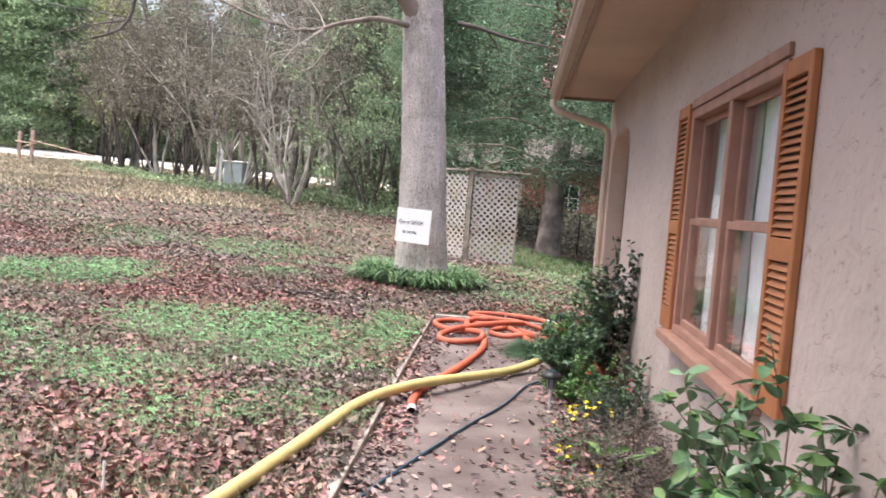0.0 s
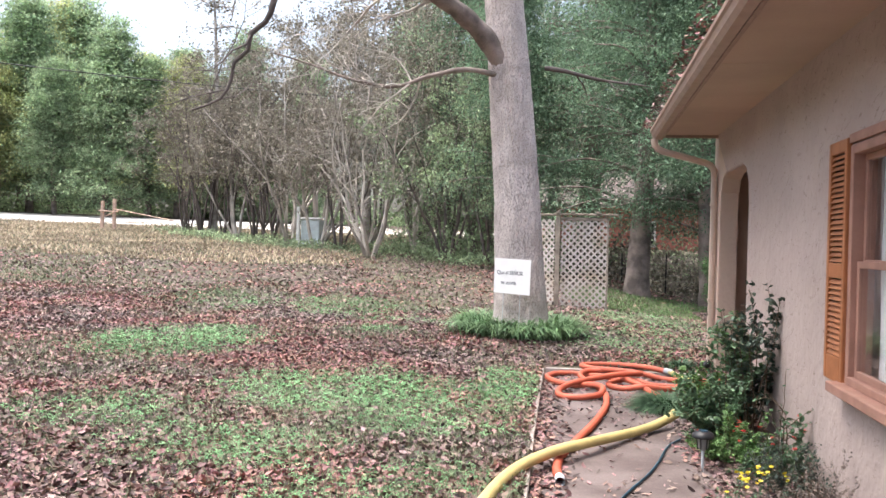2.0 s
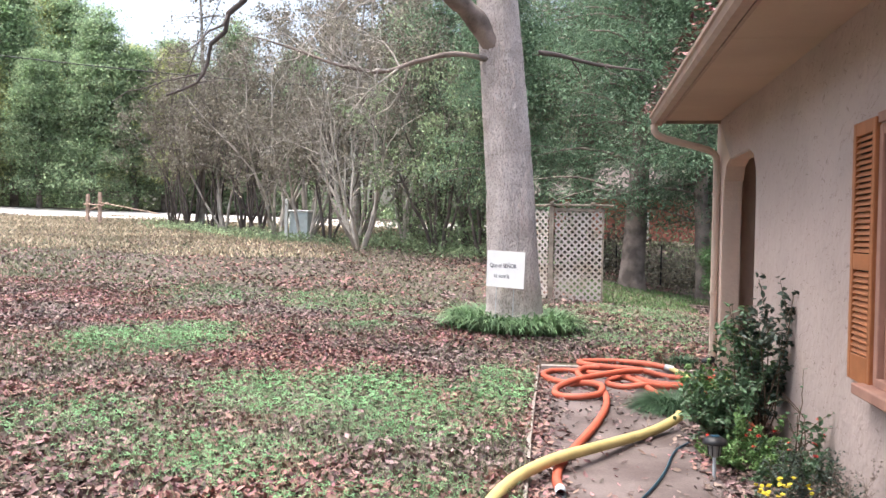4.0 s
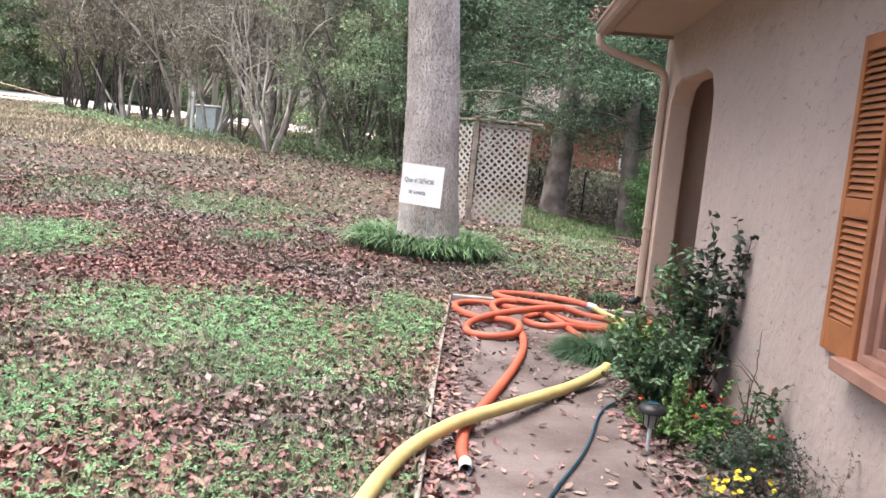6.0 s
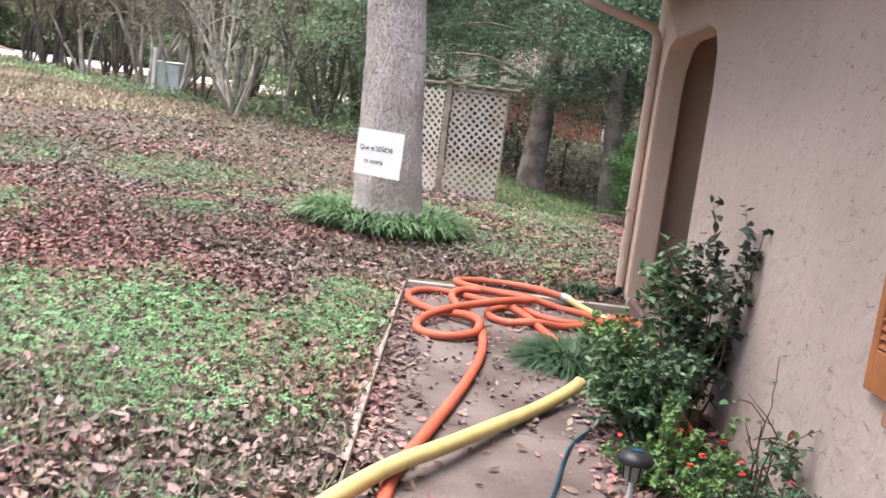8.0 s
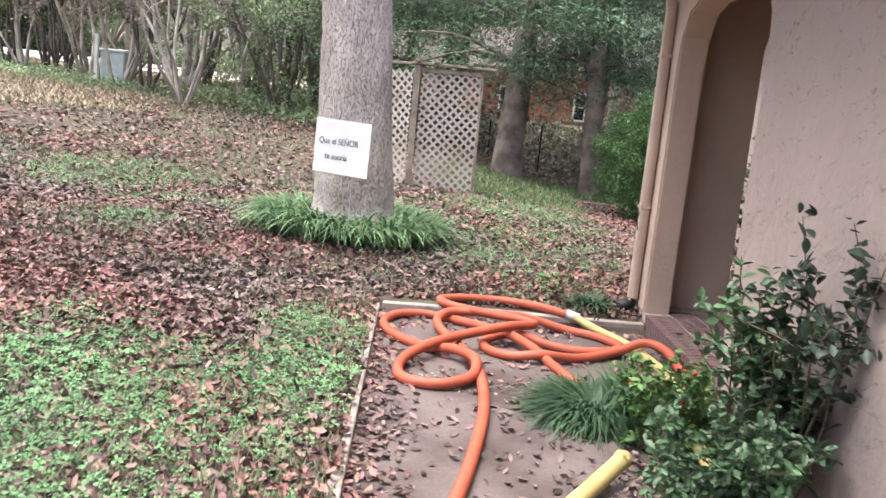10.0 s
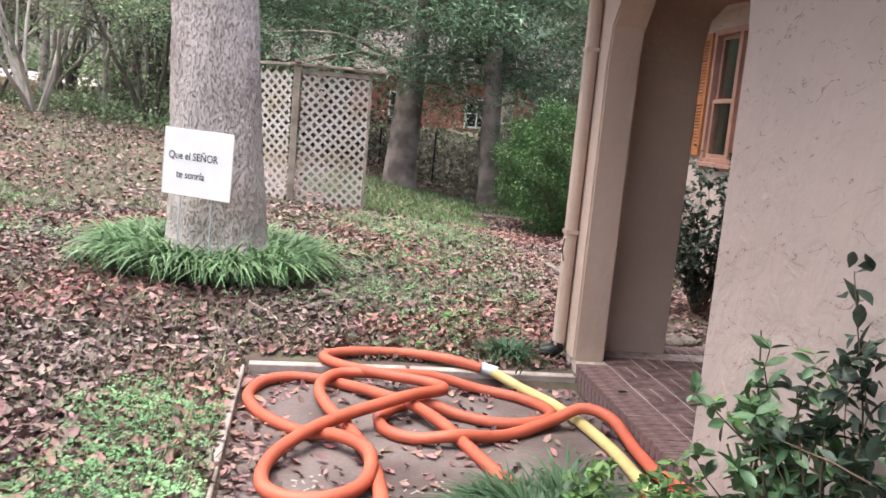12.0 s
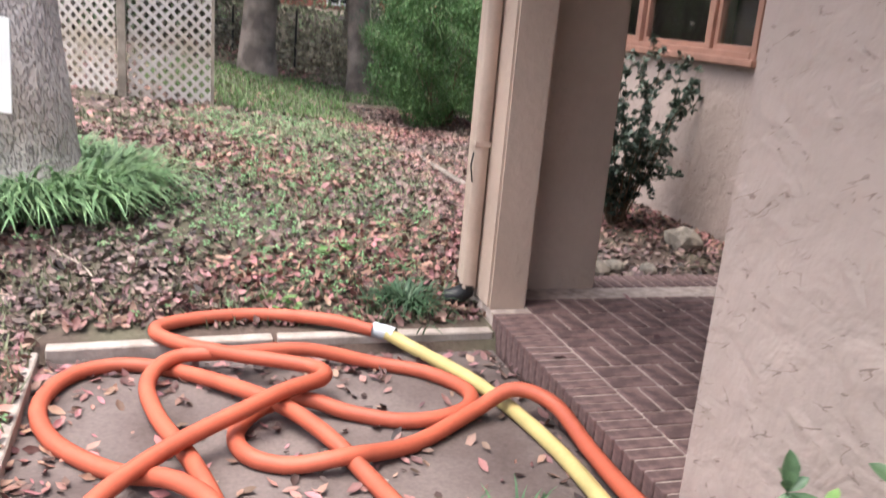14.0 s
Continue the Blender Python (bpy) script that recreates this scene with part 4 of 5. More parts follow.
# the big oak, its bark in ridged plates
def oak():
    rng = np.random.default_rng(11)
    oak = empty("oak_tree", -1.455, 12.40, .1, "tall oak with pale furrowed bark and bare drooping limbs", "tree")
    zs = np.concatenate([np.arange(-.3, 5.2, .022), np.arange(5.2, 11, .12)])
    c = np.stack([np.interp(zs, [-1, .4, 1.9, 4.3, 11], [.0, .0, -.08, -.31, -.9]), .02 * zs, zs], -1)
    rad = np.interp(zs, [-.3, .0, .35, 1.0, 2.0, 4.0, 5.0, 11], [.52, .44, .375, .335, .305, .285, .27, .16])
    sides = 150
    ang = np.linspace(0, 2 * np.pi, sides, endpoint=False)
    A, Z = np.meshgrid(ang, zs)
    ridge = np.zeros_like(A)
    for k in range(5):
        f = [23, 31, 17, 40, 52][k]
        ph = rng.uniform(0, 6.28)
        wob = 0.55 * np.sin(Z * (3.1 + 1.3 * k) + 3 * np.sin(A * (2 + k) + ph)) + .3 * np.sin(Z * (9 + 2.3 * k) + A * (5 + k))
        ridge += np.abs(np.sin(A * f / 2 + wob * 2.2 + ph)) * [1, .9, .7, .5, .4][k]
    ridge = ridge / 3.5
    plates = .25 * np.abs(np.sin(Z * 26 + 4 * np.sin(A * 7) + 2.5 * np.sin(A * 19 + Z * 3)))
    depth = .020 * (ridge + plates - .8) + .012 * np.sin(A * 2 + Z * .7) + .008 * np.sin(A * 5 - Z * 1.3)
    depth += .05 * np.clip(.3 - Z, 0, 1) * np.abs(np.sin(A * 2.5))
    R = rad[:, None] + depth
    V = np.stack([c[:, 0, None] + R * np.cos(A), c[:, 1, None] + R * np.sin(A), np.broadcast_to(Z, A.shape)], -1).reshape(-1, 3)
    i, j = np.meshgrid(np.arange(len(zs) - 1), np.arange(sides), indexing="ij")
    k = (j + 1) % sides
    F = np.stack([i * sides + j, i * sides + k, (i + 1) * sides + k, (i + 1) * sides + j], -1).reshape(-1, 4)
    np_mesh("trunk", V, F, "bark", oak, True)
    O = np.array([-1.455, 12.40, .1])
    limbs = [
        ([(-1.80, 12.3, 3.78), (-2.3, 12.2, 3.85), (-2.8, 12.15, 3.75), (-3.3, 12.1, 3.60), (-3.95, 12.1, 3.72), (-4.5, 12.1, 3.92), (-5.1, 12.2, 4.12)], .040, .010, "bark2"),
        ([(-1.68, 12.42, 3.86), (-1.88, 12.3, 4.08), (-2.12, 12.0, 4.38), (-2.7, 11.3, 4.72), (-3.6, 10.4, 4.9), (-4.4, 9.8, 4.95)], .15, .07, "bark2"),
        ([(-4.0, 10.1, 4.93), (-3.9, 9.2, 4.5), (-3.88, 9.0, 3.95), (-3.97, 9, 3.72), (-4.13, 9, 3.60), (-4.16, 9, 3.42), (-4.31, 9, 3.30), (-4.34, 9, 3.12), (-4.46, 9, 2.91), (-4.78, 9, 2.79)], .052, .012, "twig2"),
        ([(-1.2, 12.4, 3.9), (-.9, 12.4, 3.85), (-.45, 12.5, 3.75), (.2, 12.7, 3.7)], .035, .01, "twig2"),
        ([(-1.9, 12.5, 5.0), (-3.0, 12.9, 5.6), (-4.6, 13.2, 6.0), (-6.5, 13.5, 6.1)], .12, .03, "bark"),
        ([(-1.9, 12.3, 5.5), (-1.2, 11.6, 6.4), (.2, 11.0, 7.2), (1.6, 10.0, 7.6)], .14, .04, "bark"),
        ([(-2.1, 12.6, 7.0), (-3.6, 12.0, 8.4), (-5.6, 11.0, 9.2)], .14, .03, "bark"),
    ]
    for pts, r0, r1, m in limbs:
        p = spline(pts, .12) - O
        r = np.linspace(r0, r1, len(p)) * (1 + .08 * np.sin(np.arange(len(p)) * 1.7))
        v, f = tube(p, r, 10)
        lb = np_mesh("limb", v, f, m, oak, True)
        br, tips = branch_out(p, np.minimum(r, .05), rng, 2, 4 if m == "twig2" else 12, .38, 5, .02, .8)
        v, f = gather(br)
        tagged(np_mesh("twigs", v, f, "twig2" if m == "twig2" else "twig", lb), kind="stuff")
    return oak


oak()


def bare_shrub_tree(name, x, y, seed, h, label, material="twig", stems=6, leaves=0, leafmat="dry_leaf", spread=.35, twig_count=6, group="bare small trees", r=.06):
    """A many-stemmed small tree: stems from one foot, fine twigs, sparse leaves."""
    rng = np.random.default_rng(seed)
    t = empty(name, x, y, float(height(x, y)) - .05, label, "tree", group)
    trunks, twigs, tips = [], [], []
    for s in range(stems):
        a = rng.uniform(0, 6.28)
        d = np.array([math.cos(a) * spread, math.sin(a) * spread, 1.0])
        q, r_ = limb((.12 * math.cos(a), .12 * math.sin(a), 0), d, h * rng.uniform(.75, 1.05), r * rng.uniform(.6, 1.1), .012, rng, -.03, .10, 12)
        trunks.append(tube(q, r_, 6))
        b, tp = branch_out(q, r_, rng, 3, twig_count, .38, 4, -.01, .55)
        twigs += b
        tips += tp
    for v, f in trunks:
        np_mesh("stem", v, f, material, t, True)
    tagged(np_mesh("twigs", *gather(twigs), material, t), kind="stuff")
    if leaves:
        pts = np.vstack(tips)
        at = pts[rng.integers(0, len(pts), leaves)] + rng.normal(0, .10, (leaves, 3))
        v, f = scatter(DIAMOND, DIAMOND_F, at, rng.uniform(.05, .13, leaves), turned(rng, leaves, .9))
        np_mesh("crown", v, f, leafmat, t)
    return t


def leafy_tree(name, x, y, seed, h, crown_r, crown_z, leaves, leafmat, label, bark="bark2", r=.2, size=(.12, .3), group="woodland trees", flat=.8, clumps=60, lean=(0, 0), lo=.25, shape=DIAMOND):
    """A tapered trunk with limbs and a crown of leaf clumps hung on the limbs."""
    rng = np.random.default_rng(seed)
    t = empty(name, x, y, float(height(x, y)) - .1, label, "tree", group)
    q, rr = limb((0, 0, -.2), (lean[0], lean[1], 1), h * .95, r, r * .12, rng, 0, .03, 14)
    rr = rr * np.interp(np.arange(14), [0, 1, 3], [1.25, 1.0, 1.0])
    np_mesh("trunk", *tube(q, rr, 12), bark, t, True)
    limbs, centres = [], []
    for k in range(clumps):
        u = rng.uniform(0, 1) ** .8
        z = crown_z + (h - crown_z) * u
        reach = crown_r * (1 - u) ** .55 * rng.uniform(lo, 1.0)
        a = rng.uniform(0, 6.28)
        base = q[np.argmin(abs(q[:, 2] - z * .93))]
        end = base + np.array([math.cos(a) * reach, math.sin(a) * reach, rng.uniform(-.1, .25) * reach])
        mid = (base + end) / 2 + np.array([0, 0, .1 * reach])
        s = spline([base, mid, end], .4)
        limbs.append(tube(s, np.linspace(max(.02, r * .16), .01, len(s)), 4))
        centres += [end, end * .7 + base * .3, mid]
    tagged(np_mesh("limbs", *gather(limbs), bark, t), kind="stuff")
    c = np.array(centres)
    at = c[rng.integers(0, len(c), leaves)]
    blob = rng.normal(0, 1, (leaves, 3)) * np.array([.42, .42, .42 * flat * .6]) * crown_r * .35
    v, f = scatter(shape, DIAMOND_F, at + blob, rng.uniform(*size, leaves), turned(rng, leaves, .6))
    np_mesh("crown", v, f, leafmat, t)
    return t


def again(ob, x, y, turn, scale, label=""):
    z = float(height(x, y)) - .1
    m = pose(x, y, z, 0, 0, turn)
    c = copy_thing(ob, m)
    c.scale = (scale,) * 3
    if label:
        c["label"] = label
    return c


# the cedars behind the lattice screen
ced = leafy_tree("cedar_tree", .65, 20.9, 21, 11, 3.3, 2.0, 60000, "cedar", "tall dark green cedar with a straight grey trunk", r=.30, size=(.05, .15), group="cedars", shape=SLIM, flat=.7, clumps=110)
ced2 = leafy_tree("cedar_tree", 2.2, 20.3, 22, 9, 2.8, 1.7, 50000, "cedar", "dark green cedar with a dark fibrous trunk", r=.20, size=(.05, .15), group="cedars", shape=SLIM, flat=.7, clumps=100)
for x, y, tn, s in ((5.5, 23, 40, 1.0), (-2.4, 23.5, 100, .95), (3.2, 26.5, 200, 1.25), (-.6, 27, 310, 1.3), (7.5, 28, 10, 1.2), (6.8, 19.5, 75, .9), (-4.0, 28.5, 75, 1.2)):
    again(ced if tn % 20 else ced2, x, y, tn, s)

# the bare crape myrtles and small trees along the lawn's edge
bm1 = bare_shrub_tree("myrtle_tree", -6.9, 25.0, 31, 5.2, "bare many-stemmed crape myrtle with pale stems", "twig", leaves=900, spread=.62, stems=8, r=.065)
bm2 = bare_shrub_tree("small_tree", -12.9, 31.2, 32, 6.5, "bare small tree with many thin dark stems", "twig2", leaves=6500, spread=.22, stems=7, leafmat="dry_leaf")
bm3 = bare_shrub_tree("small_tree", -9.2, 27.0, 33, 6.0, "thin leaning tree with sparse brown leaves", "twig", leaves=6000, spread=.30, stems=5)
bm4 = bare_shrub_tree("small_tree", -4.6, 25.2, 34, 5.5, "small tree with sparse green leaves at the lawn's edge", "twig2", leaves=5000, spread=.28, stems=5, leafmat="wood_green")
k = 0
for x, y, tn, s, src in ((-15.9, 32.9, 20, 1.0, bm2), (-14.6, 32.2, 80, .9, bm2), (-13.9, 31.6, 140, 1.05, bm3), (-11.8, 29.6, 200, 1.0, bm2), (-10.6, 28.3, 260, .95, bm3), (-8.3, 26.6, 320, .8, bm2),
                         (-5.8, 26.3, 100, .9, bm3), (-3.2, 24.6, 50, .9, bm4), (-8.0, 28.5, 10, 1.1, bm3), (-5.2, 28.8, 60, 1.2, bm2), (-11.0, 33.0, 130, 1.3, bm3), (-7.0, 33, 210, 1.3, bm2), (-2.5, 27.5, 290, 1.1, bm3), (-13.5, 36, 45, 1.4, bm3), (-9.5, 36, 165, 1.4, bm2), (-4.6, 33, 35, 1.4, bm3), (-17.8, 35.2, 255, .9, bm2), (-3.6, 26.0, 195, 1.0, bm4)):
    again(src, x, y, tn, s)

# one tall pale trunk rises among the small trees
pale = leafy_tree("tall_bare_tree", -15.6, 33.2, 45, 12, 2.4, 5.0, 1500, "dry_leaf", "tall bare tree with a pale blotched trunk", "pale_bark", r=.17, size=(.08, .2), clumps=60, lo=.3)
again(pale, -8.5, 30.5, 130, .9, "tall bare tree with a pale blotched trunk")
again(pale, -4.5, 29.5, 250, 1.0, "tall bare tree with a pale blotched trunk")
again(pale, -1.8, 31.0, 20, 1.1, "tall bare tree with a pale blotched trunk")

# the woods round about
w1 = leafy_tree("woodland_tree", -36, 50, 41, 14, 4.2, 1.2, 30000, "woods_dark", "broad green tree at the far side of the road", r=.25, size=(.13, .32), clumps=190, lo=.2)
w2 = leafy_tree("woodland_tree", -40, 46, 42, 15, 4.6, 2.5, 26000, "yellow_leaf", "yellow-green tree at the far side of the road", r=.28, size=(.13, .3), clumps=190, lo=.2)
w3 = leafy_tree("woodland_tree", -12, 60, 43, 16, 3.6, 5.0, 5000, "dry_leaf", "thinly leaved tall grey tree in the woods", "twig", r=.22, size=(.15, .35), clumps=120, lo=.3)
w4 = leafy_tree("pine_tree", -38, 58, 44, 17, 4.4, 1.0, 34000, "woods_dark", "dark green pine in the woods", r=.28, size=(.13, .34), clumps=190, lo=.2)
rw = random.Random(7)
spots = []
for k in range(84):
    a = radians(rw.uniform(-62, 40))
    d = rw.uniform(56, 92)
    x, y = math.sin(a) * d, math.cos(a) * d
    spots.append((x, y))
for k, (x, y) in enumerate(spots):
    left = x < -22
    src = rw.choice([w1, w2, w2, w4, w1] if left else [w3, w3, w3, w1, w3])
    az = math.degrees(math.atan2(x, y))
    low = -31 < az < -17
    again(src, x, y, rw.uniform(0, 360), rw.uniform(.62, .85) if low else rw.uniform(.75, 1.15))
for k in range(26):
    x, y = rw.uniform(-12, 14), rw.uniform(31, 48)
    if abs(x - 4) < 9 and y > 33:
        y = rw.uniform(47, 55)
    again(rw.choice([w3, bm3, bm2, w3]), x, y, rw.uniform(0, 360), rw.uniform(.6, 1.0))
for k in range(9):
    a = radians(-40 + 2.6 * k + rw.uniform(-.8, .8))
    d = rw.uniform(56, 60)
    again([w1, w2, w1, w4][k % 4], math.sin(a) * d, math.cos(a) * d, rw.uniform(0, 360), rw.uniform(.62, .8))
# woods behind and beside the walk, to close the place
for k in range(60):
    a = radians(rw.uniform(100, 290))
    d = rw.uniform(38, 60)
    again(rw.choice([w1, w4, w3]), math.sin(a) * d, math.cos(a) * d, rw.uniform(0, 360), rw.uniform(.7, 1.1))


# low growth at the edge of the woods
def thicket(name, line, width, hgt, count, leafmat, size, label, seed):
    rng = np.random.default_rng(seed)
    p = spline(line, .5)
    at = p[rng.integers(0, len(p), count)]
    at = np.hstack([at + rng.normal(0, width, (count, 2)), np.zeros((count, 1))])
    lump = .5 + .5 * np.sin(at[:, 0] * 1.9 + 2 * np.sin(at[:, 1])) * np.sin(at[:, 1] * 1.3)
    at[:, 2] = height(at[:, 0], at[:, 1]) + rng.uniform(0, 1, count) ** 1.3 * hgt * (.35 + lump)
    v, f = scatter(DIAMOND, DIAMOND_F, at, rng.uniform(*size, count), turned(rng, count, .8))
    return tagged(np_mesh(name, v, f, leafmat), label, "undergrowth", kind="stuff")


thicket("undergrowth", [(-18, 35), (-12.5, 29.5), (-9.5, 26.8), (-7, 26.2), (-3.6, 24.6), (-1.6, 23.8)], .6, .35, 9000, "wood_green", (.05, .14), "low green undergrowth along the lawn's edge", 51)
thicket("undergrowth", [(-6.5, 27.5), (-4, 26), (-1.5, 25)], .8, 1.9, 7000, "wood_green", (.06, .16), "tall green thicket behind the lawn", 52)
thicket("undergrowth", [(-60, 48), (-40, 53), (-22, 56), (-8, 60), (10, 66)], 1.6, 1.3, 16000, "wood_green", (.15, .4), "bushy verge at the far side of the road", 53)
thicket("undergrowth", [(-1.5, 24.5), (2, 24), (6, 23.5), (9, 22)], .7, 1.3, 9000, "dry_leaf", (.06, .18), "brown brush along the wire fence", 54)
thicket("undergrowth", [(-2, 29), (2, 28.5), (6, 29.5), (10, 29)], .8, 1.7, 3500, "wood_green", (.08, .2), "leafy bushes in front of the brick house", 55)

# ---- shrubs near the walk ----
def leafy_shrub(name, x, y, seed, h, spread, stems, leaves, leaf, material, label, shape=LEAF, faces=LEAF_F, category="shrub", group="", flowers=None, stem_r=.007, low=.15, extra=None, single=0, wander=.12):
    rng = np.random.default_rng(seed)
    s = empty(name, x, y, float(height(x, y)), label, category, group)
    st, pts, dirs = [], [], []
    for k in range(stems):
        a = rng.uniform(0, 6.28)
        sp = spread * rng.uniform(.1, 1)
        q, r = limb((.03 * math.cos(a), .03 * math.sin(a), -.03), (math.cos(a) * sp, math.sin(a) * sp, h), h * rng.uniform(.55, 1.05), stem_r, stem_r * .35, rng, -.02, wander, 8)
        st.append(tube(q, r, 5))
        pts.append(q[2:])
        for b in range(3):
            i = rng.integers(3, 8)
            q2, r2 = limb(q[i], rng.normal(0, .6, 3) + (0, 0, .8), h * .28, stem_r * .5, stem_r * .25, rng, 0, .2, 5)
            st.append(tube(q2, r2, 4))
            pts.append(q2)
    for v, f in st:
        np_mesh("stem", v, f, "stem", s, True)
    P = np.vstack(pts)
    at = P[rng.integers(0, len(P), leaves)]
    size = rng.uniform(*leaf, leaves)
    tn = turned(rng, leaves, .55)
    at = at + np.einsum("nij,j->ni", tn, np.array([0, .5, .05])) * size[:, None]
    at = at[at[:, 2] > low * h * .3]
    n = len(at)
    if single:
        first = np_mesh("leaf", np.array(shape), np.array(faces), material)
        for k in range(min(single, n)):
            o = first if k == 0 else new("leaf", first.data)
            o.parent = s
            o.matrix_local = Matrix.Translation(at[k]) @ Matrix(tn[k].tolist()).to_4x4() @ Matrix.Diagonal((size[k],) * 3 + (1,))
    if n > single:
        v, f = scatter(shape, faces, at[single:], size[single:n], tn[single:n])
        tagged(np_mesh("leaves", v, f, material, s), kind="stuff")
    if extra:
        i = rng.integers(0, n, n // 6)
        top = at[i]
        top = top[top[:, 2] > .6 * h]
        v, f = scatter(shape, faces, top + (0, 0, .02), rng.uniform(*leaf, len(top)), turned(rng, len(top), .5))
        tagged(np_mesh("young_leaves", v, f, extra, s), kind="stuff")
    if flowers:
        m, count, fs, lo = flowers
        petal = [(0, 0, 0), (.5, .12, .12), (.5, -.12, .12), (-.12, .5, .12), (.12, .5, .12), (-.5, -.12, .12), (-.5, .12, .12), (.12, -.5, .12), (-.12, -.5, .12)]
        pf = [(0, 1, 2), (0, 3, 4), (0, 5, 6), (0, 7, 8), (0, 2, 4), (0, 4, 6)]
        top = P[P[:, 2] > lo * h]
        c = top[rng.integers(0, len(top), count)] + rng.normal(0, .02, (count, 3)) + (0, 0, .03)
        for q in c:
            v, f = scatter(petal, [(0, 1, 2), (0, 3, 4), (0, 5, 6), (0, 7, 8), (0, 4, 1), (0, 6, 3), (0, 8, 5), (0, 2, 7)], np.repeat(q[None], 3, 0) + rng.normal(0, .003, (3, 3)), rng.uniform(*fs, 3), turned(rng, 3, .35))
            np_mesh("flower", v, f, m, s)
    return s


def grass_clump(name, x, y, seed, r, h, blades, material, label, ring=0.0, ry=None, category="plant", group=""):
    """Strap leaves that arch outwards from a crown or a ring."""
    rng = np.random.default_rng(seed)
    s = empty(name, x, y, 0, label, category, group)
    n = blades
    a = rng.uniform(0, 2 * np.pi, n)
    rad = ring + rng.normal(0, r * .30, n) if ring else np.abs(rng.normal(0, r * .3, n))
    cx, cy = rad * np.cos(a), rad * np.sin(a) * (ry if ry else 1)
    cz = height(x + cx, y + cy)
    az = a + rng.normal(0, 1.0 if ring else .7, n)
    L = h * rng.uniform(.7, 1.25, n)
    reach = rng.uniform(.55, 1.0, n)
    segs = 6
    w = rng.uniform(.007, .014, n) * (1 if ring else .6)
    V = []
    for k in range(segs + 1):
        t = k / segs
        out = L * reach * t ** 1.6 * .95
        up = L * (t * 1.05 - reach * .95 * t ** 2.2)
        wk = w * (1 - t ** 3)
        bx, by, bz = cx + np.cos(az) * out, cy + np.sin(az) * out, cz + np.maximum(up, .01)
        for sgn in (-1, 1):
            V.append(np.stack([bx - np.sin(az) * wk * sgn, by + np.cos(az) * wk * sgn, bz], -1))
    V = np.stack(V, 1)
    k = 2 * (segs + 1)
    F = []
    for q in range(segs):
        F.append([2 * q, 2 * q + 1, 2 * q + 3, 2 * q + 2])
    F = (np.array(F)[None] + (np.arange(n) * k)[:, None, None]).reshape(-1, 4)
    tagged(np_mesh("blades", V.reshape(-1, 3), F, material, s), kind="stuff")
    return s


grass_clump("liriope_ring", -1.50, 12.42, 61, .36, .52, 3000, "liriope", "ring of arching green grass-like leaves round the oak's foot", ring=.60, ry=.88)
grass_clump("liriope_clump", .22, 8.58, 62, .30, .40, 2600, "liriope_dark", "tuft of dark green strap leaves at the edge of the landing")
grass_clump("liriope_clump", .58, 10.75, 63, .34, .17, 260, "liriope_dark", "flattened tuft of strap leaves by the downspout")
BROAD = [(0, -.5, 0), (.20, -.15, .07), (.24, .1, .08), (.14, .35, .04), (0, .5, -.03), (-.14, .35, .04), (-.24, .1, .08), (-.20, -.15, .07), (0, 0, -.02)]
BROAD_F = [(i, (i + 1) % 8, 8) for i in range(8)]
leafy_shrub("camellia_shrub", .70, 2.72, 71, .92, .50, 20, 1250, (.045, .09), "shrub", "green broad-leaved shrub growing against the wall below the window", BROAD, BROAD_F, extra="shrub_fresh", low=.3, single=300)
leafy_shrub("tall_shrub", .73, 7.70, 72, .84, .12, 14, 1500, (.035, .075), "shrub", "tall loose shrub with dark green leaves against the stucco wall", BROAD, BROAD_F, extra="shrub_fresh", low=.2, single=300, wander=.07)
leafy_shrub("dark_shrub", .76, 7.55, 73, 1.12, .2, 9, 800, (.04, .085), "shrub_dark", "thin shrub with dark drooping leaves against the stucco wall", BROAD, BROAD_F, low=.5, single=200, wander=.09)
leafy_shrub("low_shrub", .45, 7.30, 76, .55, .42, 30, 4200, (.028, .06), "shrub", "dense low green shrub beside the landing", BROAD, BROAD_F)
leafy_shrub("red_flower_bush", .47, 6.74, 74, .34, .85, 28, 4200, (.018, .042), "shrub_fresh", "low bush with small red flowers beside the path", BROAD, BROAD_F, flowers=("rflower", 10, (.022, .034), .4), stem_r=.003)
leafy_shrub("red_flower_bush", .52, 8.12, 85, .44, .7, 26, 2600, (.03, .065), "shrub_fresh", "low bush with small red flowers over the ends of the hoses", BROAD, BROAD_F, flowers=("rflower", 14, (.026, .04), .5), stem_r=.003)
leafy_shrub("red_flower_bush", .74, 6.35, 77, .33, .8, 20, 2200, (.018, .042), "shrub", "low dark bush with small red flowers against the wall", BROAD, BROAD_F, flowers=("rflower", 8, (.022, .034), .4), stem_r=.003)
leafy_shrub("yellow_flowers", .38, 5.35, 75, .30, .9, 22, 700, (.012, .03), "shrub", "clump of small yellow daisies by the path", DIAMOND, DIAMOND_F, category="flowers", flowers=("yflower", 24, (.016, .026), .6), stem_r=.002)
leafy_shrub("yellow_flowers", .36, 4.55, 78, .28, .9, 16, 500, (.012, .03), "shrub", "clump of small yellow daisies by the path", DIAMOND, DIAMOND_F, category="flowers", flowers=("yflower", 10, (.016, .026), .6), stem_r=.002)
leafy_shrub("dry_plant", .72, 5.4, 79, .36, .8, 34, 2600, (.01, .025), "bark2", "dry brown seeded plant against the wall", DIAMOND, DIAMOND_F, category="plant", stem_r=.002)
leafy_shrub("dry_plant", .60, 5.0, 86, .30, .9, 34, 2600, (.01, .025), "twig2", "dark dry brush among the daisies", DIAMOND, DIAMOND_F, category="plant", stem_r=.002)
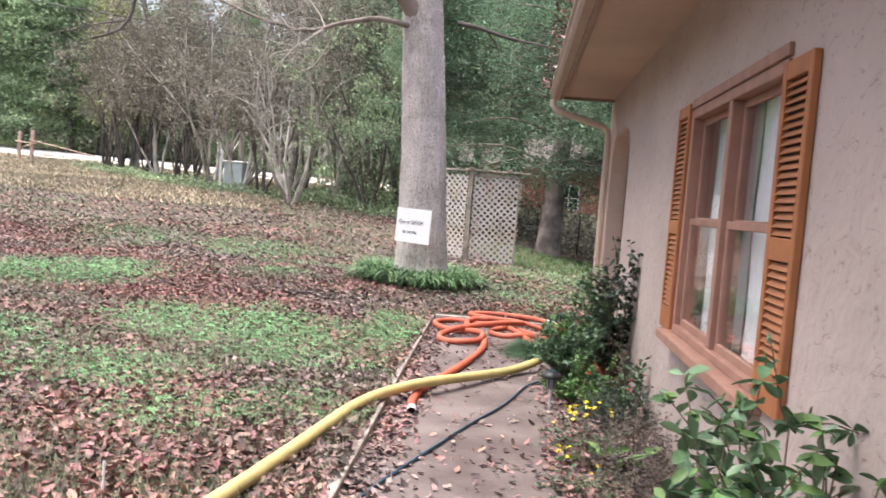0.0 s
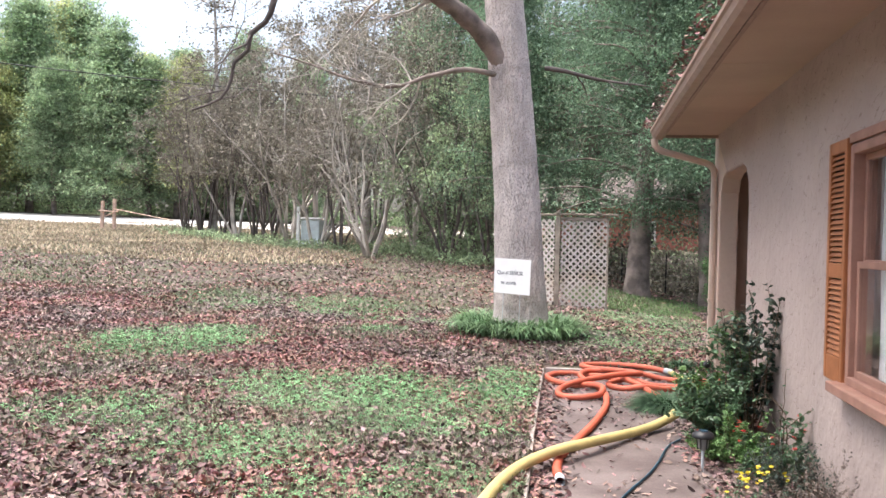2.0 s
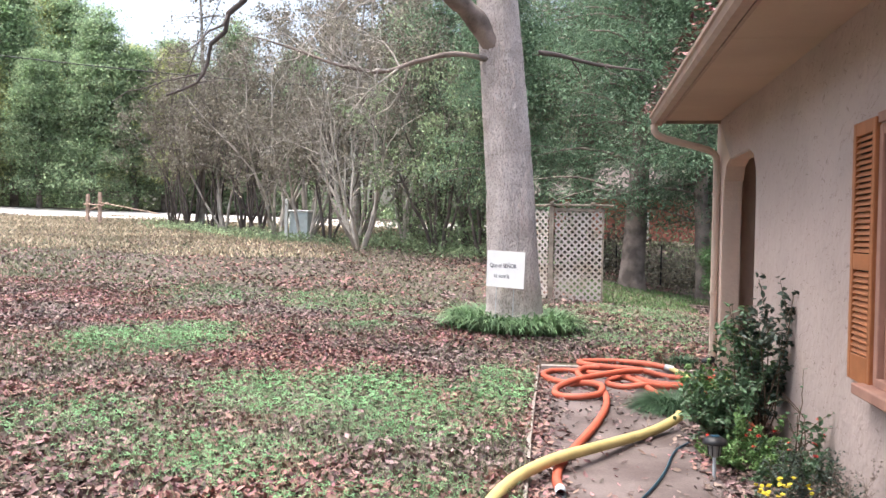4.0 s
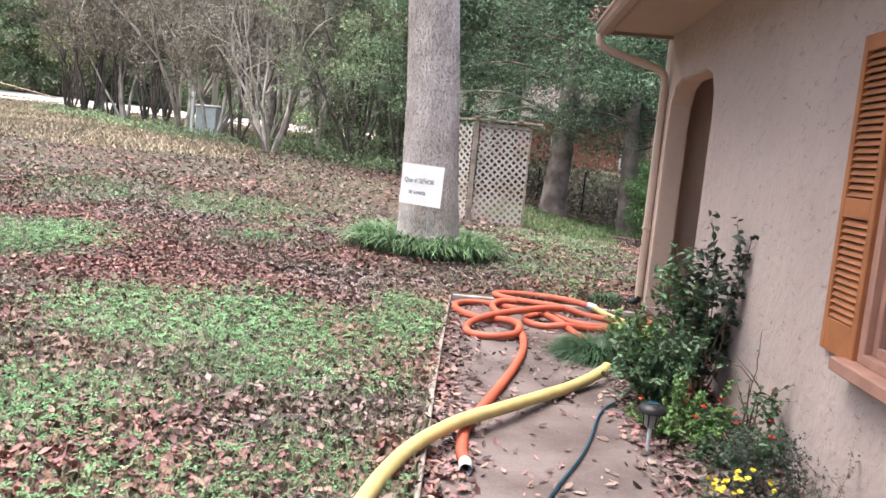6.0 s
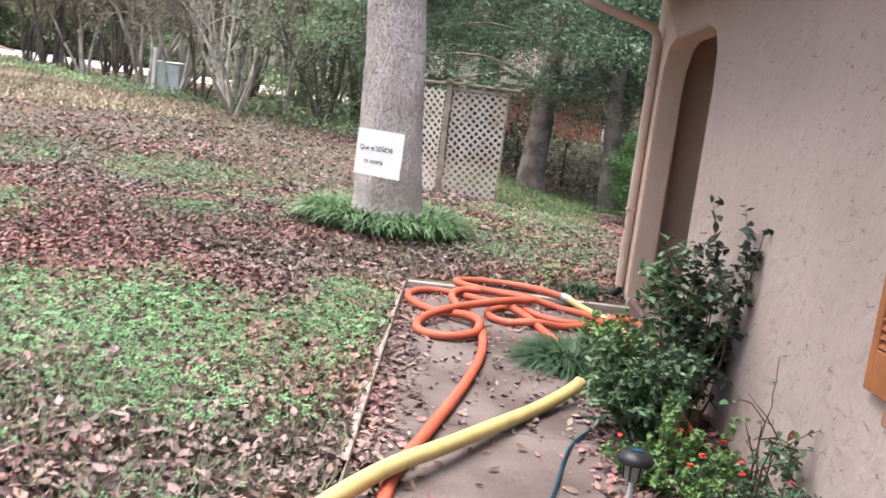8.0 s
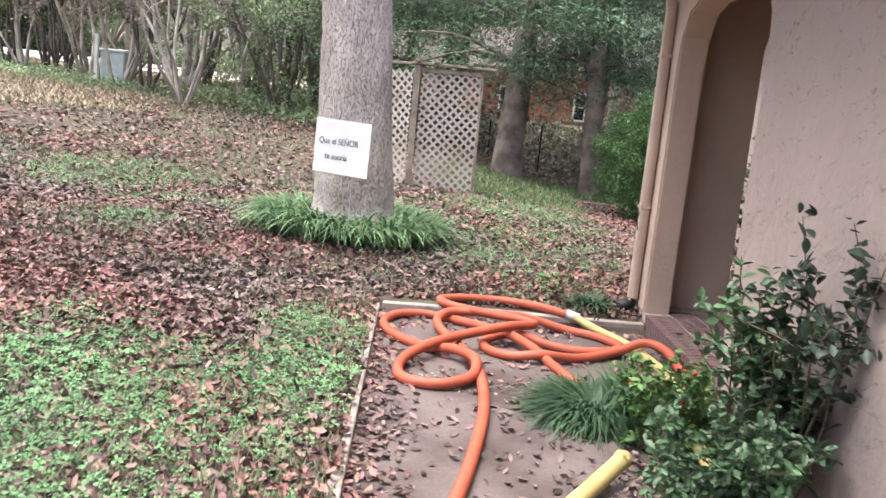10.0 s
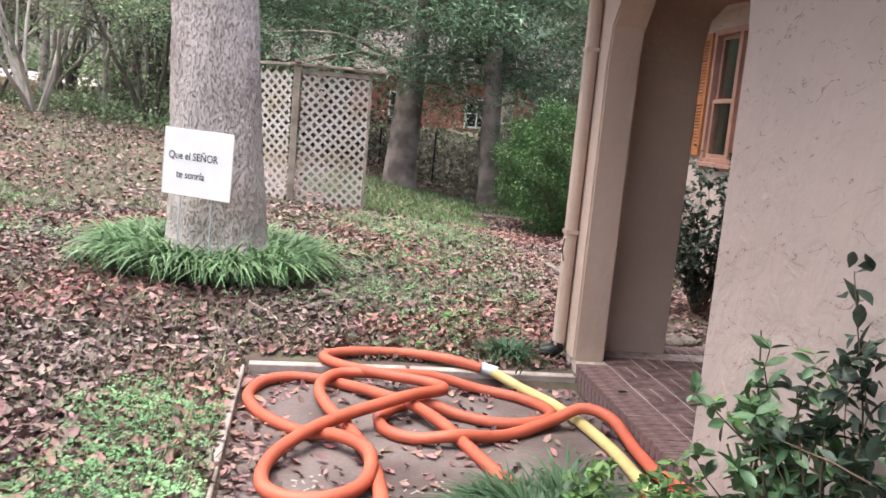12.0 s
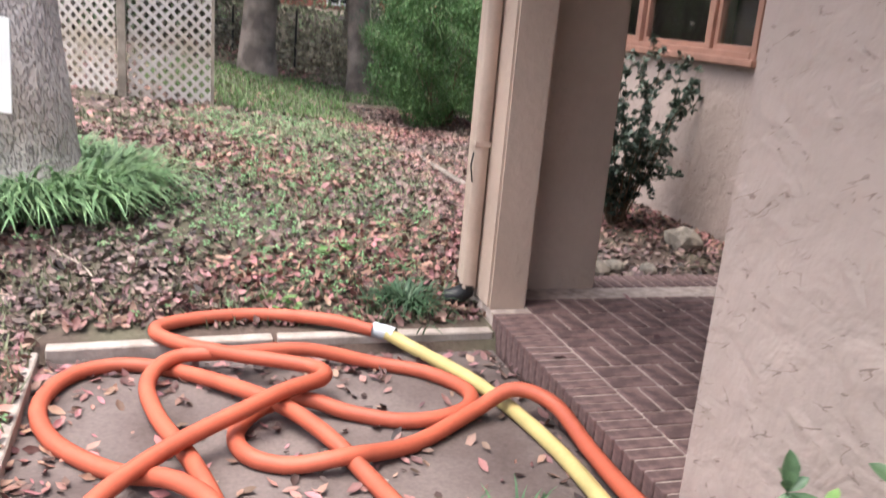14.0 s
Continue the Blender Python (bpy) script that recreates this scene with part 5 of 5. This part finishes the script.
leafy_shrub("dry_plant", .75, 4.6, 87, .36, .8, 34, 2600, (.01, .025), "twig2", "dark dry brush against the wall", DIAMOND, DIAMOND_F, category="plant", stem_r=.002)
leafy_shrub("dry_plant", .70, 5.95, 88, .38, .8, 34, 2600, (.012, .03), "shrub_dark", "dark dry plant against the wall", DIAMOND, DIAMOND_F, category="plant", stem_r=.002)
leafy_shrub("thin_shrub", .80, 6.55, 80, .75, .2, 4, 90, (.03, .06), "shrub", "thin upright shrub against the stucco wall", BROAD, BROAD_F)
leafy_shrub("wing_shrub", 2.55, 12.35, 81, 1.15, .6, 24, 5200, (.03, .07), "shrub_dark", "dark leafy shrub below the wing window", BROAD, BROAD_F)
leafy_shrub("wing_shrub", 2.75, 14.3, 82, 1.5, .4, 10, 900, (.03, .07), "shrub", "tall thin shrub beside the wing window", BROAD, BROAD_F)
leafy_shrub("tall_shoot", .606, 7.80, 84, 1.12, .02, 2, 200, (.05, .085), "shrub", "single tall leafy shoot at the corner of the bed", BROAD, BROAD_F, low=.3, single=120, wander=.03)
# strap-leaved plant at the bed's edge
paddle = [(0, -.5, 0), (.09, -.2, .05), (.12, .1, .06), (.07, .38, .0), (0, .5, -.08), (-.07, .38, 0), (-.12, .1, .06), (-.09, -.2, .05), (0, 0, .0)]
leafy_shrub("lily_plant", .40, 4.95, 83, .22, .9, 4, 12, (.16, .24), "shrub_fresh", "small plant with long pale green leaves in the bed", paddle, BROAD_F, category="plant", single=12)


def round_bush(name, x, y, seed, r, h, n, material, label, size=(.02, .05)):
    rng = np.random.default_rng(seed)
    s = empty(name, x, y, float(height(x, y)), label, "bush")
    d = rng.normal(0, 1, (n, 3))
    d /= np.linalg.norm(d, axis=1)[:, None]
    lump = 1 + .16 * np.sin(d[:, 0] * 6 + 1) * np.sin(d[:, 1] * 5) + .10 * np.sin(d[:, 2] * 11 + d[:, 0] * 7)
    rad = rng.uniform(.55, 1.03, n) ** .6 * lump
    at = d * rad[:, None] * np.array([r, r, h / 2]) + np.array([0, 0, h / 2])
    at = at[at[:, 2] > .02]
    v, f = scatter(DIAMOND, DIAMOND_F, at, rng.uniform(*size, len(at)), turned(rng, len(at), .9))
    tagged(np_mesh("leaves", v, f, material, s), kind="stuff")
    st = [tube(*limb((0, 0, -.05), (math.cos(a), math.sin(a), 1.6), h * .7, .02, .006, rng, 0, .1, 6), 5) for a in np.linspace(0, 6, 9)]
    tagged(np_mesh("stems", *gather(st), "stem", s), kind="stuff")
    return s


round_bush("evergreen_bush", 2.62, 17.3, 91, .85, 1.8, 50000, "hedge", "dense bright green bush beside the wing")
round_bush("evergreen_bush", 3.1, 19.4, 92, 1.0, 2.0, 12000, "shrub", "dense green bush behind the bed")


# ---- what lies on the ground: leaves, ground cover, grass ----
def fbm(x, y, s, seed):
    r = np.random.default_rng(seed)
    out = 0
    for k in range(5):
        a, b, c, d = r.uniform(-1, 1, 4) * s * 1.7 ** k
        out = out + np.sin(a * x + b * y + r.uniform(0, 6)) * np.sin(c * x + d * y + r.uniform(0, 6)) / 1.4 ** k
    return out


PATCHES = [(-5.4, 10.15, 1.1, 1.25, 1.15), (-2.4, 8.0, 1.25, 1.05, 1.0), (-1.35, 8.7, .42, 1.25, 1.1), (-3.3, 8.0, .7, .7, .7), (-3.45, 11.95, .5, .45, .7), (-4.6, 14.7, 1.1, 1.2, .6), (-1.9, 7.0, .8, .55, .7), (-2.9, 5.9, .8, .55, .55), (-1.5, 5.5, .5, .5, .35), (-3.4, 13.3, .8, .6, .5), (-6.8, 14.5, 1.3, 1.0, .4), (-2.0, 5.0, .5, .35, .4), (-4.3, 6.6, .8, .6, .4), (.1, 12.9, 1.3, 2.0, .36), (.4, 15.2, 1.2, 1.6, .5), (.3, 11.3, .6, .5, .3)]


def green(x, y):
    """How green the lawn is at a place, 0 to 1."""
    g = np.zeros_like(x)
    for px, py, a, b, s in PATCHES:
        d = np.hypot((x - px) / a, (y - py) / b) + .13 * fbm(x, y, 2.5, 3) + .12 * fbm(x, y, 7.0, 4)
        g = np.maximum(g, s * np.clip(1.6 - 1.35 * d, 0, 1))
    return g


def off_path(x, y):
    return ~((x > board(y) + .01) & (y < 10.55))


rng = np.random.default_rng(99)


def lawn_points(n, near, far, half, power=1.0):
    """Places on the lawn, thinning with distance along the walk's view."""
    y = near + (far - near) * rng.uniform(0, 1, n) ** power
    x = rng.uniform(-1, 1, n)
    left, right = -(1.5 + .80 * y), np.where(y < 10.36, -.86, np.where(y < 19, 1.6, 4.0))
    x = left + (right - left) * (x + 1) / 2
    return x, y


def litter(n, near, far, size, material, name, label, keep, shape=LEAF, faces=LEAF_F, tilt=.35, lift=.012, power=1.0):
    x, y = lawn_points(n, near, far, 0, power)
    k = keep(x, y)
    x, y = x[k], y[k]
    m = len(x)
    z = height(x, y) + lift + np.abs(rng.normal(0, lift * .8, m))
    v, f = scatter(shape, faces, np.stack([x, y, z], -1), rng.uniform(*size, m), turned(rng, m, tilt))
    return tagged(np_mesh(name, v, f, material), label, "fallen leaves", kind="stuff")


def chance(p):
    return rng.uniform(0, 1, len(p)) < p


def leaf_density(x, y):
    return np.clip(.62 + .4 * fbm(x, y, .9, 8), .35, 1) * (1 - .38 * np.clip(green(x, y), 0, 1)) * np.clip(1.9 - (-.5 * x + .85 * y) / 19, .45, 1) * np.where(y > 17, np.clip(1.2 - .5 * (x > 0), 0, 1), 1)


litter(165000, 2.2, 15.0, (.03, .082), "leaf_fall", "fallen_leaves", "brown fallen leaves scattered over the lawn", lambda x, y: chance(leaf_density(x, y)) & off_path(x, y), tilt=.5, power=.75)
litter(125000, 12.5, 34.0, (.05, .12), "leaf_fall", "fallen_leaves", "brown fallen leaves over the far lawn", lambda x, y: chance(leaf_density(x, y) * .9) & off_path(x, y), shape=DIAMOND, faces=DIAMOND_F)
TREFOIL = [(0, 0, 0)] + [(r * math.sin(a), r * math.cos(a), z) for b in (0, 2.09, 4.19) for a, r, z in ((b - .42, .42, .05), (b, .52, .0), (b + .42, .42, .05))]
TREFOIL_F = [(0, 1, 2), (0, 2, 3), (0, 4, 5), (0, 5, 6), (0, 7, 8), (0, 8, 9)]
gc = litter(190000, 3.0, 16.5, (.028, .052), "clover", "ground_cover", "patches of low green clover-like ground cover", lambda x, y: chance(np.clip(green(x, y) * 1.1, 0, .95) * np.clip(.75 + .35 * fbm(x, y, 9.0, 5), .25, 1)) & off_path(x, y), TREFOIL, TREFOIL_F, .3, .022, power=.8)
gc["category"] = "ground cover"


def blades(n, near, far, h, material, name, label, keep, w=.0035, power=1.0):
    x, y = lawn_points(n, near, far, 0, power)
    k = keep(x, y)
    x, y = x[k], y[k]
    m = len(x)
    z = height(x, y)
    hh = h * rng.uniform(.4, 1.2, m)
    a = rng.uniform(0, 6.28, m)
    lean = rng.uniform(.1, 1.1, m) * hh
    ww = w * (1 + y / 9)
    b0 = np.stack([x - np.sin(a) * ww, y + np.cos(a) * ww, z], -1)
    b1 = np.stack([x + np.sin(a) * ww, y - np.cos(a) * ww, z], -1)
    tip = np.stack([x + np.cos(a) * lean, y + np.sin(a) * lean, z + hh], -1)
    V = np.stack([b0, b1, tip], 1).reshape(-1, 3)
    F = np.arange(3 * m).reshape(-1, 3)
    return tagged(np_mesh(name, V, F, material), label, "grass", kind="stuff")


blades(300000, 2.2, 16, .06, "grass", "thin_grass", "thin short grass between the fallen leaves", lambda x, y: chance(np.clip(.24 + .3 * fbm(x, y, 1.1, 15) + .5 * green(x, y), .05, 1)) & off_path(x, y))
blades(100000, 15, 44, .06, "grass", "thin_grass", "thin short grass over the far lawn", lambda x, y: chance(np.clip(.4 + .4 * fbm(x, y, .3, 16), .05, 1)), w=.006)
blades(110000, 15.5, 22, .06, "grass", "fresh_grass", "thin green grass below the cedars", lambda x, y: (x > -1.2) & (x < 3.2) & (np.hypot((x - .9) / 1.9, (y - 18.9) / 2.2) < 1.0), w=.004)
blades(60000, 15.5, 22, .08, "shrub_fresh", "fresh_grass", "fresh green grass below the cedars", lambda x, y: (x > -1.2) & (x < 3.2) & (np.hypot((x - .9) / 1.9, (y - 18.9) / 2.2) < 1.0), w=.004)


blades(90000, 20, 62, .10, "straw", "straw_grass", "straw-coloured grass near the road", lambda x, y: (-.5 * x + .85 * y > 22) & (-.5 * x + .85 * y < 49) & (x < -7), w=.010)


# leaves on the path, thicker along its edges, and in the flower bed
def drift(n, x0, x1, y0, y1, density, name, label, size=(.022, .075), lift=0.006, base=None):
    x, y = rng.uniform(x0, x1, n), rng.uniform(y0, y1, n)
    k = chance(density(x, y))
    x, y = x[k], y[k]
    m = len(x)
    z = (np.full(m, base) if base is not None else height(x, y)) + lift + np.abs(rng.normal(0, .006, m))
    v, f = scatter(LEAF, LEAF_F, np.stack([x, y, z], -1), rng.uniform(*size, m), turned(rng, m, .35))
    return tagged(np_mesh(name, v, f, "leaf_fall"), label, "fallen leaves", kind="stuff")


def path_density(x, y):
    edge = np.where(x > board(y) + .03, np.clip(1.15 - (x - board(y)) / .30, 0, 1), -9) * np.clip((9.4 - y) / 2 + .5, .35, 1)
    right = np.clip((x - .12) / .2, 0, 1) * (y < 8)
    end = np.clip((y - 10.0) / .3, 0, 1) * .5 + np.clip((x - .6) / .25, 0, 1) * (y > 9.2) * .4
    return np.clip(.06 + .05 * fbm(x, y, 2, 22) + edge * .8 + right * .8 + end, 0.015, 1)


drift(22000, -1.02, .33, 1.0, 10.34, path_density, "fallen_leaves", "fallen leaves drifted on the concrete path", base=-.055)
drift(500, .33, .93, 8.9, 10.34, path_density, "fallen_leaves", "fallen leaves drifted beside the brick porch edge", base=-.055)
drift(5200, .28, .93, 1.0, 8.8, lambda x, y: np.clip(.75 + .4 * fbm(x, y, 3, 30), 0, 1), "fallen_leaves", "fallen leaves covering the flower bed", lift=.01)
drift(16000, 1.15, 3.14, 11.15, 18.5, lambda x, y: np.clip(.8 + .3 * fbm(x, y, 2, 31), 0, 1), "fallen_leaves", "fallen leaves covering the bed by the wing", lift=.01)
drift(30, 1.0, 3.0, 8.9, 10.8, lambda x, y: np.full(len(x), .5), "fallen_leaves", "few dry leaves on the porch bricks", base=.076)
drift(700, .03, .16, 0.5, 10.8, lambda x, y: np.full(len(x), 1.0), "fallen_leaves", "dry leaves caught in the gutter", base=2.83, size=(.03, .06))

# pale fallen twigs on the lawn
for k, pts in enumerate([[(-3.0, 8.9), (-2.85, 8.7), (-2.6, 8.55)], [(-1.55, 10.35), (-1.42, 10.5), (-1.2, 10.45)], [(-2.9, 9.6), (-2.6, 9.75), (-2.45, 9.62)], [(-2.0, 9.4), (-1.9, 9.9), (-1.95, 10.3)], [(-1.1, 11.4), (-.9, 11.1), (-.85, 10.8)], [(-2.3, 10.7), (-2.1, 10.65), (-1.95, 10.75)]]):
    p = [(x, y, float(height(x, y)) + .02) for x, y in pts]
    v, f = tube(spline(p, .05) - np.array(p[0]), .006 + .003 * (k % 2), 6)
    o = empty("fallen_twig", *p[0], "pale dead twig lying on the leaves", "twig", "fallen twigs")
    np_mesh("wood", v, f, "fallen_bark", o)
for k, (x, y) in enumerate([(-.02, 10.78), (.35, 11.5), (-2.7, 9.4)]):
    leafy_shrub("weed_plant", x, y, 120 + k, .12, 1.2, 5, 26, (.05, .09), "shrub_fresh", "small green weed among the fallen leaves", BROAD, BROAD_F, category="weed", group="weeds", stem_r=.002)

# the bricks of the porch: a rowlock edge, then pairs laid crosswise
porch = bpy.data.objects["porch_floor"]


def brick_mesh(a, b, c):
    bm = boxes((-a / 2, -b / 2, 0, a / 2, b / 2, c), bevel=.004)
    me = bpy.data.meshes.new("brick")
    bm.to_mesh(me)
    bm.free()
    me.materials.append(M["brick"])
    return me


edge_brick, flat_x = brick_mesh(.200, .058, .205), brick_mesh(.194, .090, .02)


def lay(me, x, y, z):
    o = new("brick", me)
    o.parent, o.location = porch, (x, y, z)
    return o


x = 1.66
while x < 2.80:
    o = lay(edge_brick, x, 10.95, -.133 + rng.uniform(-.001, .002))
    o.rotation_euler.z = math.pi / 2
    x += .068
y = 8.62
while y < 10.49 + .5:
    if y < 10.47:
        lay(edge_brick, WX + .10, y, -.133 + rng.uniform(-.001, .002))
    y += .068
cell = .206
for i in range(10):
    for j in range(11):
        cx, cy = WX + .2015 + cell * (i + .5), 8.62 + cell * (j + .5)
        if cx > 3.28 or cy > 10.75:
            continue
        for s in (-.051, .051):
            if (i + j) % 2:
                lay(flat_x, cx, cy + s, .0535 + rng.uniform(0, .0015))
            else:
                lay(flat_x, cx + s, cy, .0535 + rng.uniform(0, .0015)).rotation_euler.z = math.pi / 2
